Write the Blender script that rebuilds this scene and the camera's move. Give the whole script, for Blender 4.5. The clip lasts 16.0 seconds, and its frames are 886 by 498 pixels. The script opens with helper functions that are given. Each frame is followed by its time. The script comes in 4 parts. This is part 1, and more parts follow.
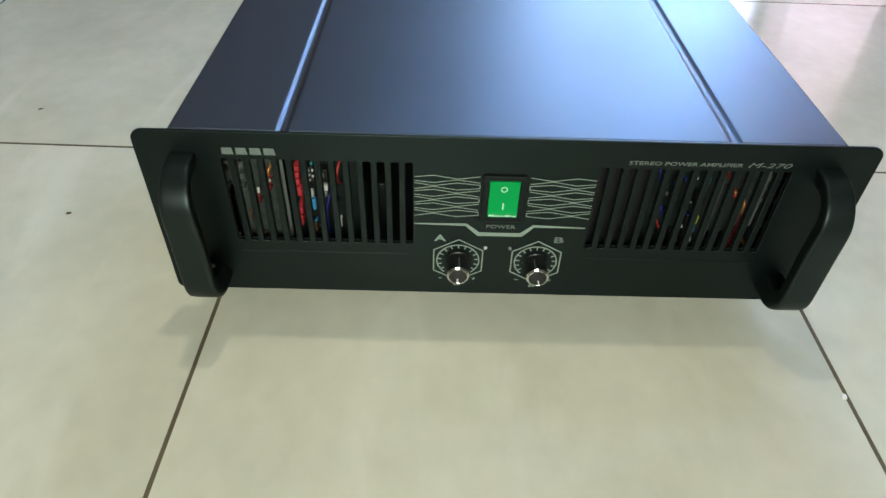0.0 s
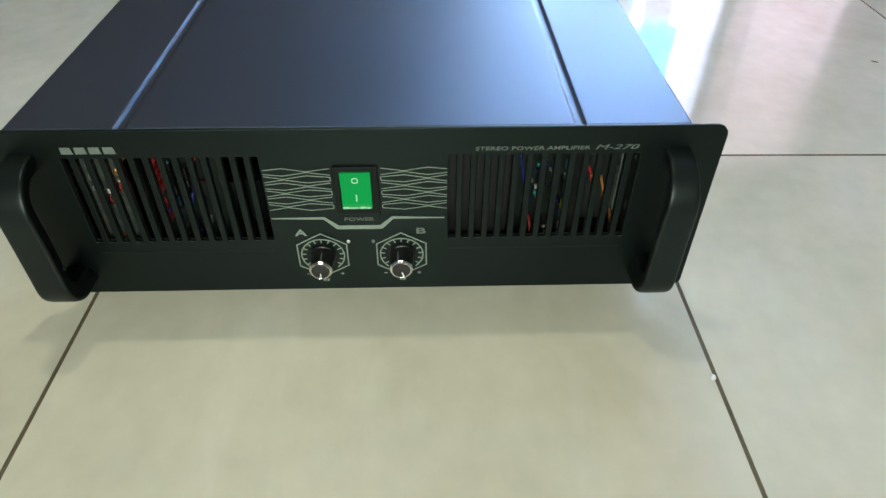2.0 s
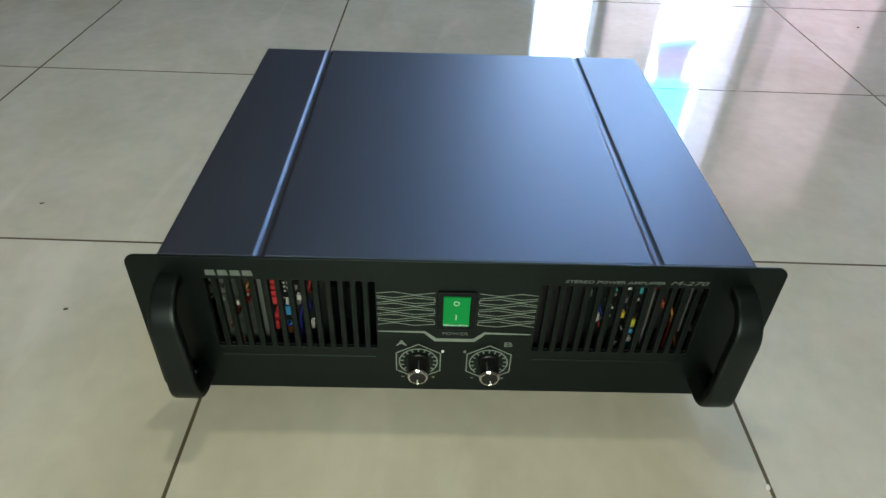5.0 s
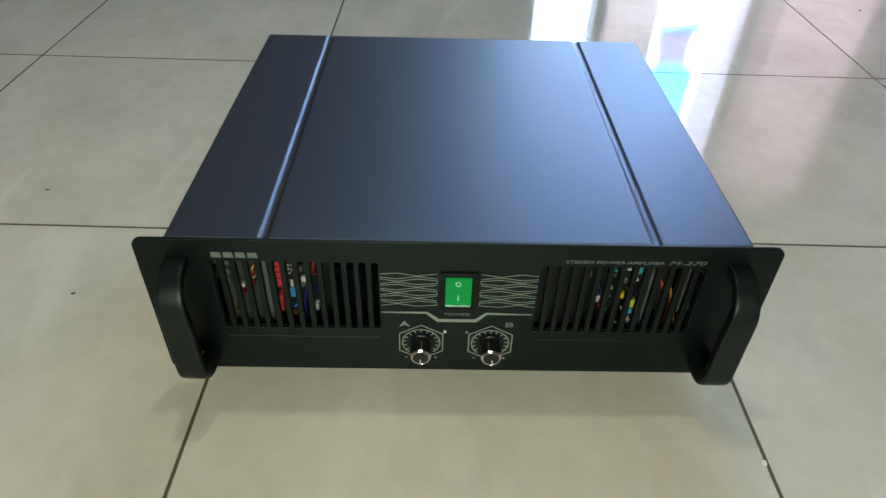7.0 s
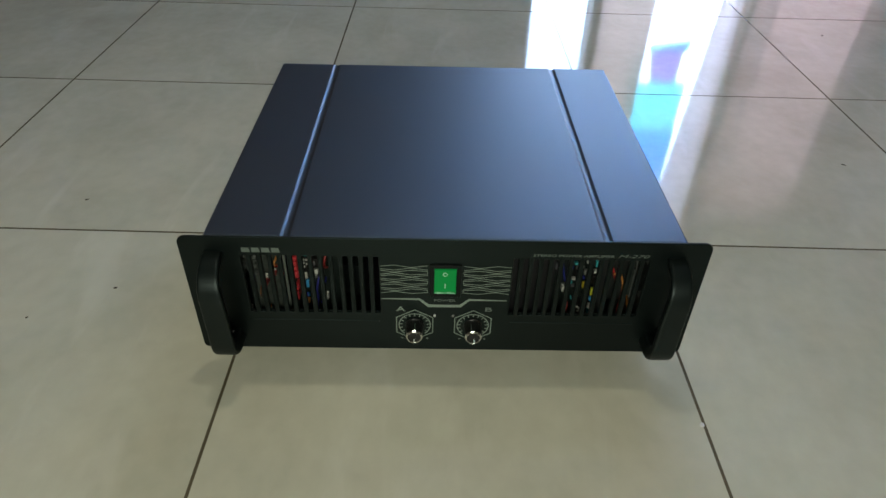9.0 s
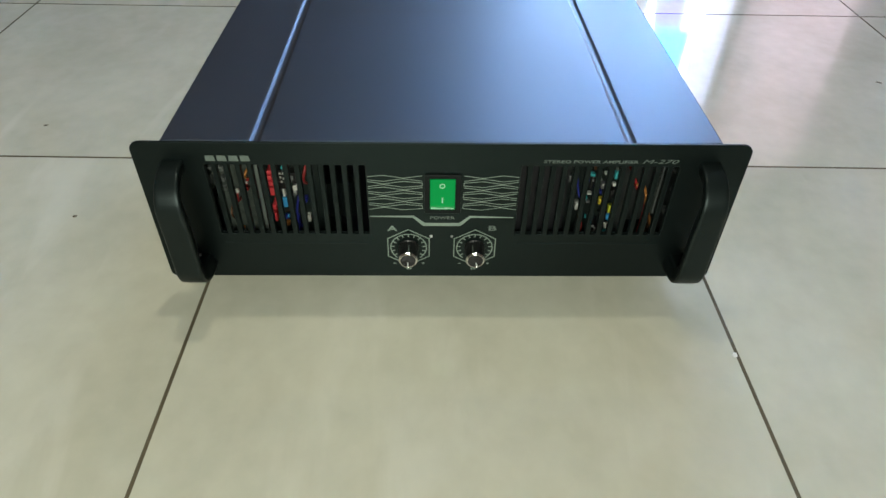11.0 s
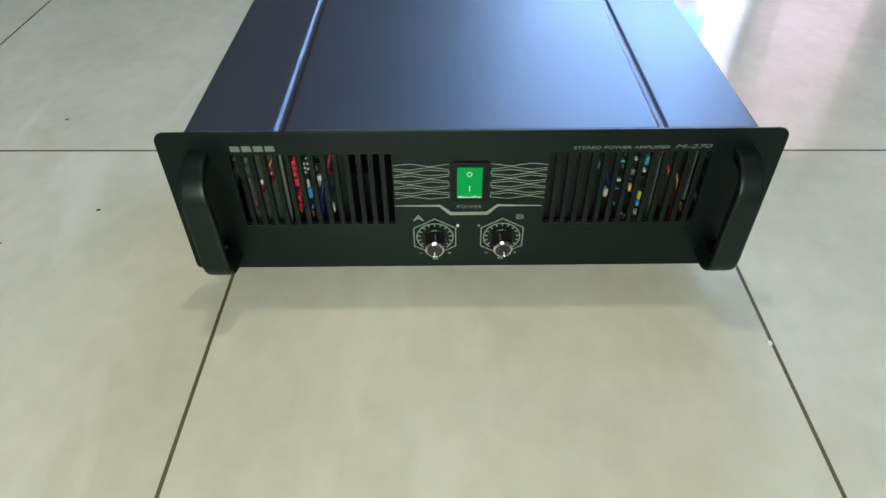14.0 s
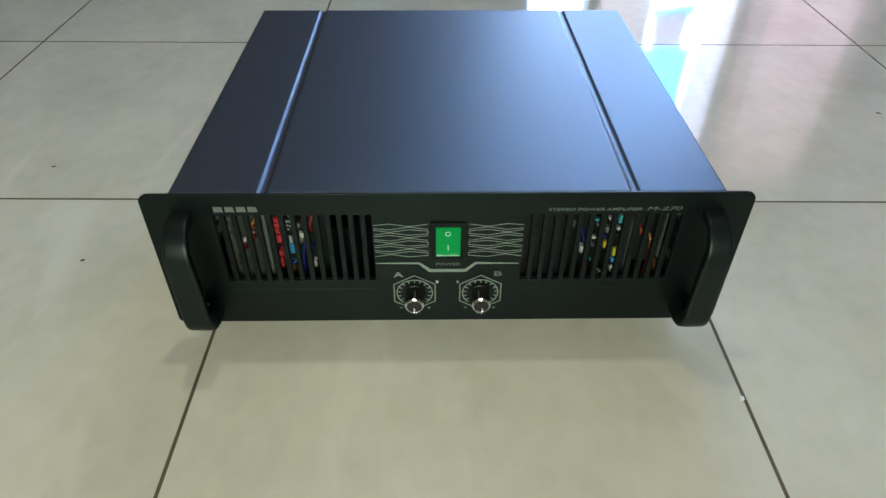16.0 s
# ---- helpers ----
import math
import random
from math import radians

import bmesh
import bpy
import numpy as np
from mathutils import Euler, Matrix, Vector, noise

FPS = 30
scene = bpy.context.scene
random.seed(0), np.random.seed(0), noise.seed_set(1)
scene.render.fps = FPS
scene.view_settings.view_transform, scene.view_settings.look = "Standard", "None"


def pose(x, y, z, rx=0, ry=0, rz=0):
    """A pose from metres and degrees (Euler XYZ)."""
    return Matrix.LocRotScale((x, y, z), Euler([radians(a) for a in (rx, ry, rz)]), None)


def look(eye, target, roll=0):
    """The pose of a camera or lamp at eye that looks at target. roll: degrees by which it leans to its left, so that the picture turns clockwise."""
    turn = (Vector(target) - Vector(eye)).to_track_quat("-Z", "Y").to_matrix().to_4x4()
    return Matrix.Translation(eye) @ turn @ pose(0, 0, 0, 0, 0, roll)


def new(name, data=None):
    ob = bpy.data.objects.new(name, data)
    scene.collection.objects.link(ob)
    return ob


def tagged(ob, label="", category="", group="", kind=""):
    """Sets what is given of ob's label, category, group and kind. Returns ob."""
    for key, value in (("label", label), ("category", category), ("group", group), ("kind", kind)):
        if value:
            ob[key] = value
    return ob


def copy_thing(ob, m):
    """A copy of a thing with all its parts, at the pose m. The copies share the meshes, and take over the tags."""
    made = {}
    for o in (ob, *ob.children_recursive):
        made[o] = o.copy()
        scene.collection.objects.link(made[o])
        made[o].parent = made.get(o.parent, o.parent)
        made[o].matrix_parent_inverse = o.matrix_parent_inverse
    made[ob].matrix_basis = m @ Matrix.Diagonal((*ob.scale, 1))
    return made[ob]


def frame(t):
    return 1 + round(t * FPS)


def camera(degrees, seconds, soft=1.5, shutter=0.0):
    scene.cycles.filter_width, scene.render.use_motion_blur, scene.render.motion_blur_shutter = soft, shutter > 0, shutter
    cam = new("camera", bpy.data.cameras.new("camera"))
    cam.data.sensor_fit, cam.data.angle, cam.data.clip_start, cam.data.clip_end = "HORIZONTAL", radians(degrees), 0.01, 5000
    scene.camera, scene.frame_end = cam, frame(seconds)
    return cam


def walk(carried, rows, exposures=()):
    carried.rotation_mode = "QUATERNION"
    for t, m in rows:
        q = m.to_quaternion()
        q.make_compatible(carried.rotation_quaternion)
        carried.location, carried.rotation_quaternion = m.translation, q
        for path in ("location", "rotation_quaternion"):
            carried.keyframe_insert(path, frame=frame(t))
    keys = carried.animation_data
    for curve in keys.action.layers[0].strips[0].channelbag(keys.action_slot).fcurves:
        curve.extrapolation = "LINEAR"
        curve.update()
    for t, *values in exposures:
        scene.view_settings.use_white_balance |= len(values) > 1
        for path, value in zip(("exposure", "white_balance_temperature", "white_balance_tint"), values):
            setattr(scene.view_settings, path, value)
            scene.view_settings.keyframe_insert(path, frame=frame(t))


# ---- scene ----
cam = camera(67.6, 16.0, 1.5)
PATH = [
    (0, (-0.0465, -0.3592, 0.3849), (-0.0202, 1.141, -0.9531), 2.02),
    (0.2, (-0.0407, -0.3634, 0.3847), (-0.0171, 1.1354, -0.9566), 2.11),
    (0.5, (-0.0298, -0.3654, 0.3813), (-0.0005, 1.127, -0.9575), 2.01),
    (0.7, (-0.0153, -0.3654, 0.3776), (-0.0034, 1.1306, -0.9726), 1.24),
    (1, (0.0083, -0.3618, 0.376), (0.0298, 1.136, -0.9582), 0.72),
    (1.2, (0.0212, -0.3582, 0.3762), (0.0708, 1.1424, -0.9609), 1.07),
    (1.5, (0.0428, -0.3608, 0.3725), (0.1046, 1.152, -0.9582), 1.13),
    (1.7, (0.0458, -0.362, 0.3709), (0.1312, 1.1552, -0.955), 1.25),
    (2, (0.0467, -0.3639, 0.3748), (0.096, 1.16, -0.9516), 0.4),
    (2.2, (0.0323, -0.3672, 0.3812), (0.0841, 1.158, -0.9188), 0.96),
    (2.5, (0.0104, -0.3717, 0.3934), (0.0442, 1.155, -0.8942), 0.74),
    (2.7, (-0.007, -0.3698, 0.3955), (0.0262, 1.1586, -0.8789), 1.53),
    (3, (-0.026, -0.373, 0.401), (0.003, 1.164, -0.878), 2.2),
    (3.2, (-0.0331, -0.3754, 0.4029), (-0.0129, 1.1608, -0.8754), 2.33),
    (3.5, (-0.039, -0.381, 0.41), (-0.016, 1.156, -0.869), 2.9),
    (3.7, (-0.0376, -0.381, 0.4202), (-0.0091, 1.162, -0.882), 2.97),
    (4, (-0.031, -0.378, 0.439), (0.011, 1.171, -0.825), 3.1),
    (4.2, (-0.0255, -0.3742, 0.452), (0.009, 1.1838, -0.7834), 2.61),
    (4.5, (-0.024, -0.37, 0.458), (0.022, 1.203, -0.776), 2.8),
    (4.7, (-0.0226, -0.3686, 0.4603), (0.0182, 1.2007, -0.7686), 2.2),
    (6.8, (-0.0209, -0.3771, 0.4595), (0.0209, 1.1763, -0.782), 2.26),
    (7, (-0.022, -0.378, 0.461), (0.014, 1.174, -0.8), 1.8),
    (7.2, (-0.0227, -0.3829, 0.4614), (0.0214, 1.1668, -0.804), 1.98),
    (7.5, (-0.026, -0.399, 0.472), (0.036, 1.156, -0.784), 2.9),
    (7.7, (-0.0281, -0.4182, 0.4829), (0.0281, 1.14, -0.785), 2.49),
    (8, (-0.028, -0.445, 0.495), (-0.006, 1.116, -0.755), 2.1),
    (8.2, (-0.0259, -0.4544, 0.5009), (0.0127, 1.1116, -0.7425), 2.29),
    (8.5, (-0.018, -0.466, 0.51), (0.022, 1.105, -0.727), 2.4),
    (8.7, (-0.0168, -0.4717, 0.5143), (0.0149, 1.1066, -0.7053), 2.12),
    (9, (-0.014, -0.471, 0.515), (0.022, 1.109, -0.712), 1.7),
    (9.2, (-0.0112, -0.4705, 0.5108), (0.0424, 1.101, -0.7154), 1.77),
    (9.5, (-0.008, -0.466, 0.502), (0.05, 1.089, -0.754), 1.8),
    (9.7, (-0.0076, -0.463, 0.4933), (0.0453, 1.0794, -0.7832), 1.45),
    (10, (-0.006, -0.459, 0.476), (0.044, 1.065, -0.818), 1.4),
    (10.2, (-0.006, -0.453, 0.46), (0.037, 1.067, -0.839), 1.1),
    (12.3, (-0.0199, -0.4263, 0.4227), (0.0119, 1.0624, -0.9135), 1.3),
    (12.5, (-0.02, -0.426, 0.422), (0.011, 1.062, -0.913), 1.2),
    (13, (-0.018, -0.426, 0.423), (0.012, 1.062, -0.913), 1.0),
    (13.2, (-0.017, -0.4256, 0.4215), (0.0148, 1.0592, -0.9182), 0.76),
    (13.5, (-0.019, -0.426, 0.424), (-0.004, 1.055, -0.92), 0.0),
    (13.7, (-0.0188, -0.427, 0.4245), (-0.0128, 1.0554, -0.9182), 0.11),
    (14, (-0.021, -0.429, 0.427), (-0.025, 1.056, -0.913), -0.6),
    (14.5, (-0.022, -0.428, 0.427), (-0.018, 1.066, -0.902), 0.1),
    (14.7, (-0.02, -0.427, 0.4279), (-0.004, 1.0648, -0.9206), 0.52),
    (15, (-0.019, -0.427, 0.43), (0.009, 1.063, -0.904), 0.9),
    (15.2, (-0.0158, -0.4268, 0.4329), (0.0151, 1.0698, -0.8869), 0.83),
    (15.5, (-0.013, -0.425, 0.437), (0.027, 1.08, -0.88), 0.5),
    (15.7, (-0.0137, -0.4224, 0.4441), (0.025, 1.0944, -0.8608), 0.42),
    (16, (-0.013, -0.421, 0.454), (0.018, 1.116, -0.826), 0.4),
]
EXPOSURES = [
    (0.0, -0.19, 6450, 10), (2.0, -0.24, 6500, 10), (2.5, -0.39, 6500, 10), (3.0, -0.36, 6500, 10), (3.5, -0.36, 6550, 10), (4.0, -0.46, 6650, 10), (4.5, -0.68, 6750, 10),
    (7.0, -0.63, 6850, 10), (7.5, -0.61, 6900, 10), (8.0, -0.68, 6950, 10), (8.5, -0.96, 6850, 10), (9.0, -1.16, 6850, 10), (9.5, -0.99, 6850, 10),
    (10.0, -0.76, 6750, 10), (12.5, -0.30, 6420, 10), (14.5, -0.28, 6420, 10), (15.5, -0.43, 6550, 10), (16.0, -0.56, 6550, 10)]
walk(cam, [(t, look(eye, target, roll)) for t, eye, target, roll in PATH], EXPOSURES)

# ---- light ----
world = bpy.data.worlds.new("sky")
world.use_nodes = True
scene.world = world
_sky = world.node_tree.nodes.new("ShaderNodeTexSky")
_sky.sky_type, _sky.sun_disc = "NISHITA", False
_sky.sun_elevation, _sky.sun_rotation = radians(48), radians(25)
_bg = world.node_tree.nodes["Background"]
_bg.inputs["Strength"].default_value = 0.12
world.node_tree.links.new(_sky.outputs[0], _bg.inputs[0])


def opening_lamp(name, centre, turn, width, height, watts, colour):
    """An area lamp set in an opening; the east and rear ones are added."""
    data = bpy.data.lights.new(name, "AREA")
    data.shape, data.size, data.size_y = "RECTANGLE", width, height
    data.energy, data.color = watts, colour
    lamp = new(name, data)
    lamp.matrix_world = pose(*centre, *turn)
    return lamp


NORTH, SOUTH, WEST, EAST, HIGH = 4.0, -1.25, -2.4, 3.0, 3.1
opening_lamp("window_daylight", (0.835, NORTH + 0.16, 1.47), (-90, 0, 0), 0.40, 2.7, 115, (0.43, 0.64, 1.0))
opening_lamp("door_daylight", (1.615, NORTH + 0.30, 1.49), (-90, 0, 0), 1.02, 2.75, 490, (0.43, 0.64, 1.0))
opening_lamp("curtain_backlight", (2.53, NORTH + 0.16, 1.30), (-90, 0, 0), 0.70, 2.4, 215, (0.70, 0.70, 1.0))
# unseen east lamps, added to brighten the right of the floor and its reflection
for _y in (1.72, 3.22):
    opening_lamp("curtain_backlight", (EAST + 0.16, _y, 1.30), (90, 0, 90), 1.1, 2.3, 46, (0.70, 0.73, 1.0))
# unseen fill added behind the camera, placed to light near floor and panel
opening_lamp("rear_fill", (-0.10, SOUTH - 0.08, 0.80), (90, 0, 0), 0.7, 0.7, 41, (0.93, 0.98, 0.83))
LAMP = (-0.12, 0.29, 1.60)
bulb = bpy.data.lights.new("bulb", "AREA")
bulb.shape, bulb.size, bulb.energy, bulb.color = "DISK", 0.064, 6.2, (1.0, 0.962, 0.755)
new("bulb", bulb).matrix_world = pose(LAMP[0], LAMP[1], LAMP[2] - 0.005)


# ---- materials ----
def principled(name, colour, rough=0.5, metal=0.0, ior=1.5):
    m = bpy.data.materials.new(name)
    m.use_nodes = True
    b = m.node_tree.nodes["Principled BSDF"]
    b.inputs["Base Color"].default_value = (*colour, 1)
    b.inputs["Roughness"].default_value = rough
    b.inputs["Metallic"].default_value = metal
    b.inputs["IOR"].default_value = ior
    return m, m.node_tree, b


def varied(name, dark, light, rough=(0.4, 0.5), metal=0.0, ior=1.5, scale=20.0, fine=400.0, bump=0.05, bump_scale=None,
           depth=0.001, stretch=(1, 1, 1), per_object=False, grainy=0.35):
    """A surface whose colour and gloss vary at two scales, with fine relief."""
    m, tree, b = principled(name, light, rough[0], metal, ior)
    n, link = tree.nodes, tree.links.new
    co = n.new("ShaderNodeTexCoord")
    mp = n.new("ShaderNodeMapping")
    mp.inputs["Scale"].default_value = stretch
    link(co.outputs["Object"], mp.inputs["Vector"])
    place = mp.outputs["Vector"]
    if per_object:
        info = n.new("ShaderNodeObjectInfo")
        shift = n.new("ShaderNodeVectorMath")
        shift.operation = "MULTIPLY_ADD"
        shift.inputs[1].default_value = (37.0, 53.0, 71.0)
        link(info.outputs["Random"], shift.inputs[0])
        link(mp.outputs["Vector"], shift.inputs[2])
        place = shift.outputs[0]
    coarse = n.new("ShaderNodeTexNoise")
    coarse.inputs["Scale"].default_value, coarse.inputs["Detail"].default_value = scale, 5
    link(place, coarse.inputs["Vector"])
    grain = n.new("ShaderNodeTexNoise")
    grain.inputs["Scale"].default_value, grain.inputs["Detail"].default_value = fine, 3
    link(place, grain.inputs["Vector"])
    mix = n.new("ShaderNodeMath")
    mix.operation = "MULTIPLY_ADD"
    mix.inputs[1].default_value = grainy
    link(grain.outputs["Fac"], mix.inputs[0])
    half = n.new("ShaderNodeMath")
    half.operation = "MULTIPLY_ADD"
    half.inputs[1].default_value, half.inputs[2].default_value = 0.9, 0.055 - grainy / 2
    link(coarse.outputs["Fac"], half.inputs[0])
    link(half.outputs[0], mix.inputs[2])
    ramp = n.new("ShaderNodeValToRGB")
    ramp.color_ramp.elements[0].position, ramp.color_ramp.elements[1].position = 0.25, 0.75
    ramp.color_ramp.elements[0].color, ramp.color_ramp.elements[1].color = (*dark, 1), (*light, 1)
    link(mix.outputs[0], ramp.inputs[0])
    link(ramp.outputs[0], b.inputs["Base Color"])
    r = n.new("ShaderNodeMapRange")
    r.inputs["To Min"].default_value, r.inputs["To Max"].default_value = rough
    link(coarse.outputs["Fac"], r.inputs[0])
    link(r.outputs[0], b.inputs["Roughness"])
    if bump:
        bp = n.new("ShaderNodeBump")
        bp.inputs["Strength"].default_value, bp.inputs["Distance"].default_value = bump, depth
        if bump_scale:
            relief = n.new("ShaderNodeTexNoise")
            relief.inputs["Scale"].default_value, relief.inputs["Detail"].default_value = bump_scale, 2
            link(place, relief.inputs["Vector"])
            link(relief.outputs["Fac"], bp.inputs["Height"])
        else:
            link(grain.outputs["Fac"], bp.inputs["Height"])
        link(bp.outputs[0], b.inputs["Normal"])
    return m


TILE = varied("polished_tile", (0.470, 0.462, 0.374), (0.582, 0.574, 0.476), (0.03, 0.08), scale=7, fine=45, grainy=0.45, bump=0.02, bump_scale=5,
              depth=0.002, stretch=(1.15, 0.95, 1), per_object=True)


def clouded(m):
    """Adds soft brownish clouds and pale dried wipe marks to a polished surface."""
    n, link = m.node_tree.nodes, m.node_tree.links.new
    b = n["Principled BSDF"]
    place = next(q for q in n if q.type == "VECT_MATH").outputs[0]
    below = b.inputs["Base Color"].links[0].from_socket
    for scale, stretch, start, end, colour, share in ((3.2, (1.0, 1.4, 1.0), 0.50, 0.72, (0.400, 0.366, 0.275), 0.34), (4.5, (2.6, 0.7, 1.0), 0.56, 0.74, (0.66, 0.65, 0.57), 0.40)):
        warp = n.new("ShaderNodeMapping")
        warp.inputs["Scale"].default_value, warp.inputs["Rotation"].default_value = stretch, (0, 0, 0.5)
        link(place, warp.inputs["Vector"])
        cloud = n.new("ShaderNodeTexNoise")
        cloud.inputs["Scale"].default_value, cloud.inputs["Detail"].default_value, cloud.inputs["Distortion"].default_value = scale, 6, 0.9
        link(warp.outputs["Vector"], cloud.inputs["Vector"])
        edge = n.new("ShaderNodeMapRange")
        edge.interpolation_type = "SMOOTHSTEP"
        edge.inputs["From Min"].default_value, edge.inputs["From Max"].default_value, edge.inputs["To Max"].default_value = start, end, share
        link(cloud.outputs["Fac"], edge.inputs[0])
        mix = n.new("ShaderNodeMix")
        mix.data_type = "RGBA"
        mix.inputs[7].default_value = (*colour, 1)
        link(edge.outputs[0], mix.inputs[0])
        link(below, mix.inputs[6])
        below = mix.outputs[2]
    link(below, b.inputs["Base Color"])


clouded(TILE)
TILE_BODY = varied("unglazed_tile_body", (0.10, 0.085, 0.06), (0.16, 0.14, 0.10), (0.85, 0.95), scale=30, fine=300, bump=0.2)
GROUT = varied("grout", (0.072, 0.060, 0.038), (0.125, 0.105, 0.068), (0.16, 0.26), scale=12, fine=300, bump=0.15)
PLASTER = varied("wall_paint", (0.18, 0.12, 0.075), (0.24, 0.165, 0.105), (0.7, 0.85), scale=2.5, fine=90, bump=0.15)
CEILING = varied("ceiling_paint", (0.34, 0.31, 0.28), (0.40, 0.37, 0.33), (0.8, 0.9), scale=2, fine=80, bump=0.1)
WOOD = varied("door_wood", (0.16, 0.09, 0.05), (0.26, 0.15, 0.08), (0.35, 0.5), scale=6, fine=90, bump=0.1, stretch=(6, 6, 0.6))
PANEL = varied("black_panel_paint", (0.0012, 0.0022, 0.0021), (0.0020, 0.0032, 0.0031), (0.38, 0.44), ior=1.325, scale=18, fine=1500, bump=0.12, depth=0.0003)
COVER = varied("black_satin_steel", (0.0128, 0.0092, 0.0090), (0.0172, 0.0128, 0.0126), (0.445, 0.495), ior=1.98, scale=9, fine=1800, bump=0.16, depth=0.0003)
# blue of the daylight put into the cover's reflection tint
COVER.node_tree.nodes["Principled BSDF"].inputs["Specular Tint"].default_value = (0.455, 0.695, 1.0, 1)
PANEL.node_tree.nodes["Principled BSDF"].inputs["Specular Tint"].default_value = (0.74, 1.0, 1.0, 1)
PLASTIC = varied("black_plastic", (0.0036, 0.0056, 0.0054), (0.0056, 0.0081, 0.0078), (0.36, 0.42), ior=1.33, scale=30, fine=1600, bump=0.15, depth=0.0003)
PLASTIC.node_tree.nodes["Principled BSDF"].inputs["Specular Tint"].default_value = (0.82, 1.0, 1.0, 1)
GLOSSY = varied("black_gloss_plastic", (0.0035, 0.0035, 0.0035), (0.0055, 0.0055, 0.0055), (0.34, 0.42), scale=60, fine=900, bump=0.05, depth=0.0002)
BEZEL = varied("black_switch_plastic", (0.004, 0.006, 0.006), (0.006, 0.008, 0.008), (0.42, 0.5), ior=1.22, scale=60, fine=900, bump=0.05, depth=0.0002)
RUBBER = varied("rubber", (0.015, 0.015, 0.015), (0.03, 0.03, 0.03), (0.7, 0.85), scale=80, fine=900, bump=0.2, depth=0.0003)
PRINT = varied("grey_green_ink", (0.150, 0.200, 0.168), (0.215, 0.270, 0.232), (0.5, 0.6), scale=120, fine=1500, bump=0)
DIMPRINT = varied("dull_grey_ink", (0.080, 0.105, 0.092), (0.118, 0.150, 0.132), (0.5, 0.6), scale=120, fine=1500, bump=0)
CHROME = varied("chrome", (0.66, 0.65, 0.63), (0.78, 0.77, 0.75), (0.07, 0.11), 1.0, scale=60, fine=900, bump=0)
BRUSHED = varied("dark_metal", (0.016, 0.016, 0.018), (0.032, 0.032, 0.034), (0.2, 0.3), 0.6, scale=60, fine=900, bump=0.05, depth=0.0002)
STEEL = varied("bare_steel", (0.30, 0.31, 0.31), (0.42, 0.43, 0.43), (0.35, 0.5), 0.9, scale=40, fine=700, bump=0.05, depth=0.0002)
ALU = varied("grey_aluminium", (0.13, 0.145, 0.14), (0.24, 0.26, 0.25), (0.45, 0.6), 0.3, scale=40, fine=700, bump=0.05, depth=0.0002)


def plain(name, colour, rough=0.45, metal=0.0):
    k = 0.75
    return varied(name, tuple(c * k for c in colour), colour, (rough, rough + 0.1), metal, scale=90, fine=1200, bump=0.03, depth=0.0002)


GREEN, _tree, _b = principled("green_translucent_plastic", (0.0, 0.42, 0.085), 0.38)
# faint emission added to brighten the green, not a lamp inside
_b.inputs["Emission Color"].default_value = (0.0, 0.9, 0.16, 1)
_b.inputs["Emission Strength"].default_value = 0.095
_b.inputs["IOR"].default_value = 1.22
_n = _tree.nodes.new("ShaderNodeTexNoise")
_n.inputs["Scale"].default_value = 180
_r = _tree.nodes.new("ShaderNodeValToRGB")
_r.color_ramp.elements[0].color, _r.color_ramp.elements[1].color = (0.0, 0.150, 0.034, 1), (0.0, 0.225, 0.050, 1)
_tree.links.new(_n.outputs["Fac"], _r.inputs[0])
_tree.links.new(_r.outputs[0], _b.inputs["Base Color"])
PALE_GREEN = plain("pale_green_edge", (0.46, 0.80, 0.62), 0.5)
WHITE = plain("white_ink", (0.82, 0.85, 0.82), 0.4)
MINT = plain("greenish_white_ink", (0.50, 0.76, 0.60), 0.4)
LENS = plain("clear_lens", (0.62, 0.64, 0.62), 0.12)
DIMLENS = plain("smoky_lens", (0.20, 0.21, 0.20), 0.15)
RED = plain("red_resin", (0.62, 0.045, 0.055), 0.35)
COPPER = plain("enamelled_copper", (0.72, 0.30, 0.08), 0.3, 0.6)
WIRE_RED = plain("red_sleeve", (0.34, 0.020, 0.018), 0.4)
WIRE_BLUE = plain("blue_sleeve", (0.025, 0.03, 0.26), 0.4)
SKYBLUE = plain("light_blue_film", (0.06, 0.38, 0.75), 0.3)
NAVY = plain("dark_blue_film", (0.02, 0.03, 0.28), 0.35)
TEAL = plain("teal_film", (0.04, 0.40, 0.42), 0.35)
YELLOW = plain("yellow_film", (0.72, 0.55, 0.04), 0.35)
LIME = plain("lime_film", (0.58, 0.62, 0.05), 0.35)
CREAM = plain("white_ceramic", (0.62, 0.63, 0.58), 0.5)
DARKALU = plain("dark_anodised_aluminium", (0.030, 0.036, 0.034), 0.5, 0.2)
PALEALU = plain("pale_grey_metal", (0.16, 0.185, 0.168), 0.5, 0.2)
BROWN = plain("brown_varnished_copper", (0.15, 0.060, 0.026), 0.35, 0.4)
PLATE = varied("grey_green_plate", (0.014, 0.019, 0.016), (0.085, 0.105, 0.090), (0.4, 0.6), 0.2, scale=150, fine=600, bump=0.05, depth=0.0002)
BOARD = plain("dark_green_board", (0.004, 0.011, 0.008), 0.5)


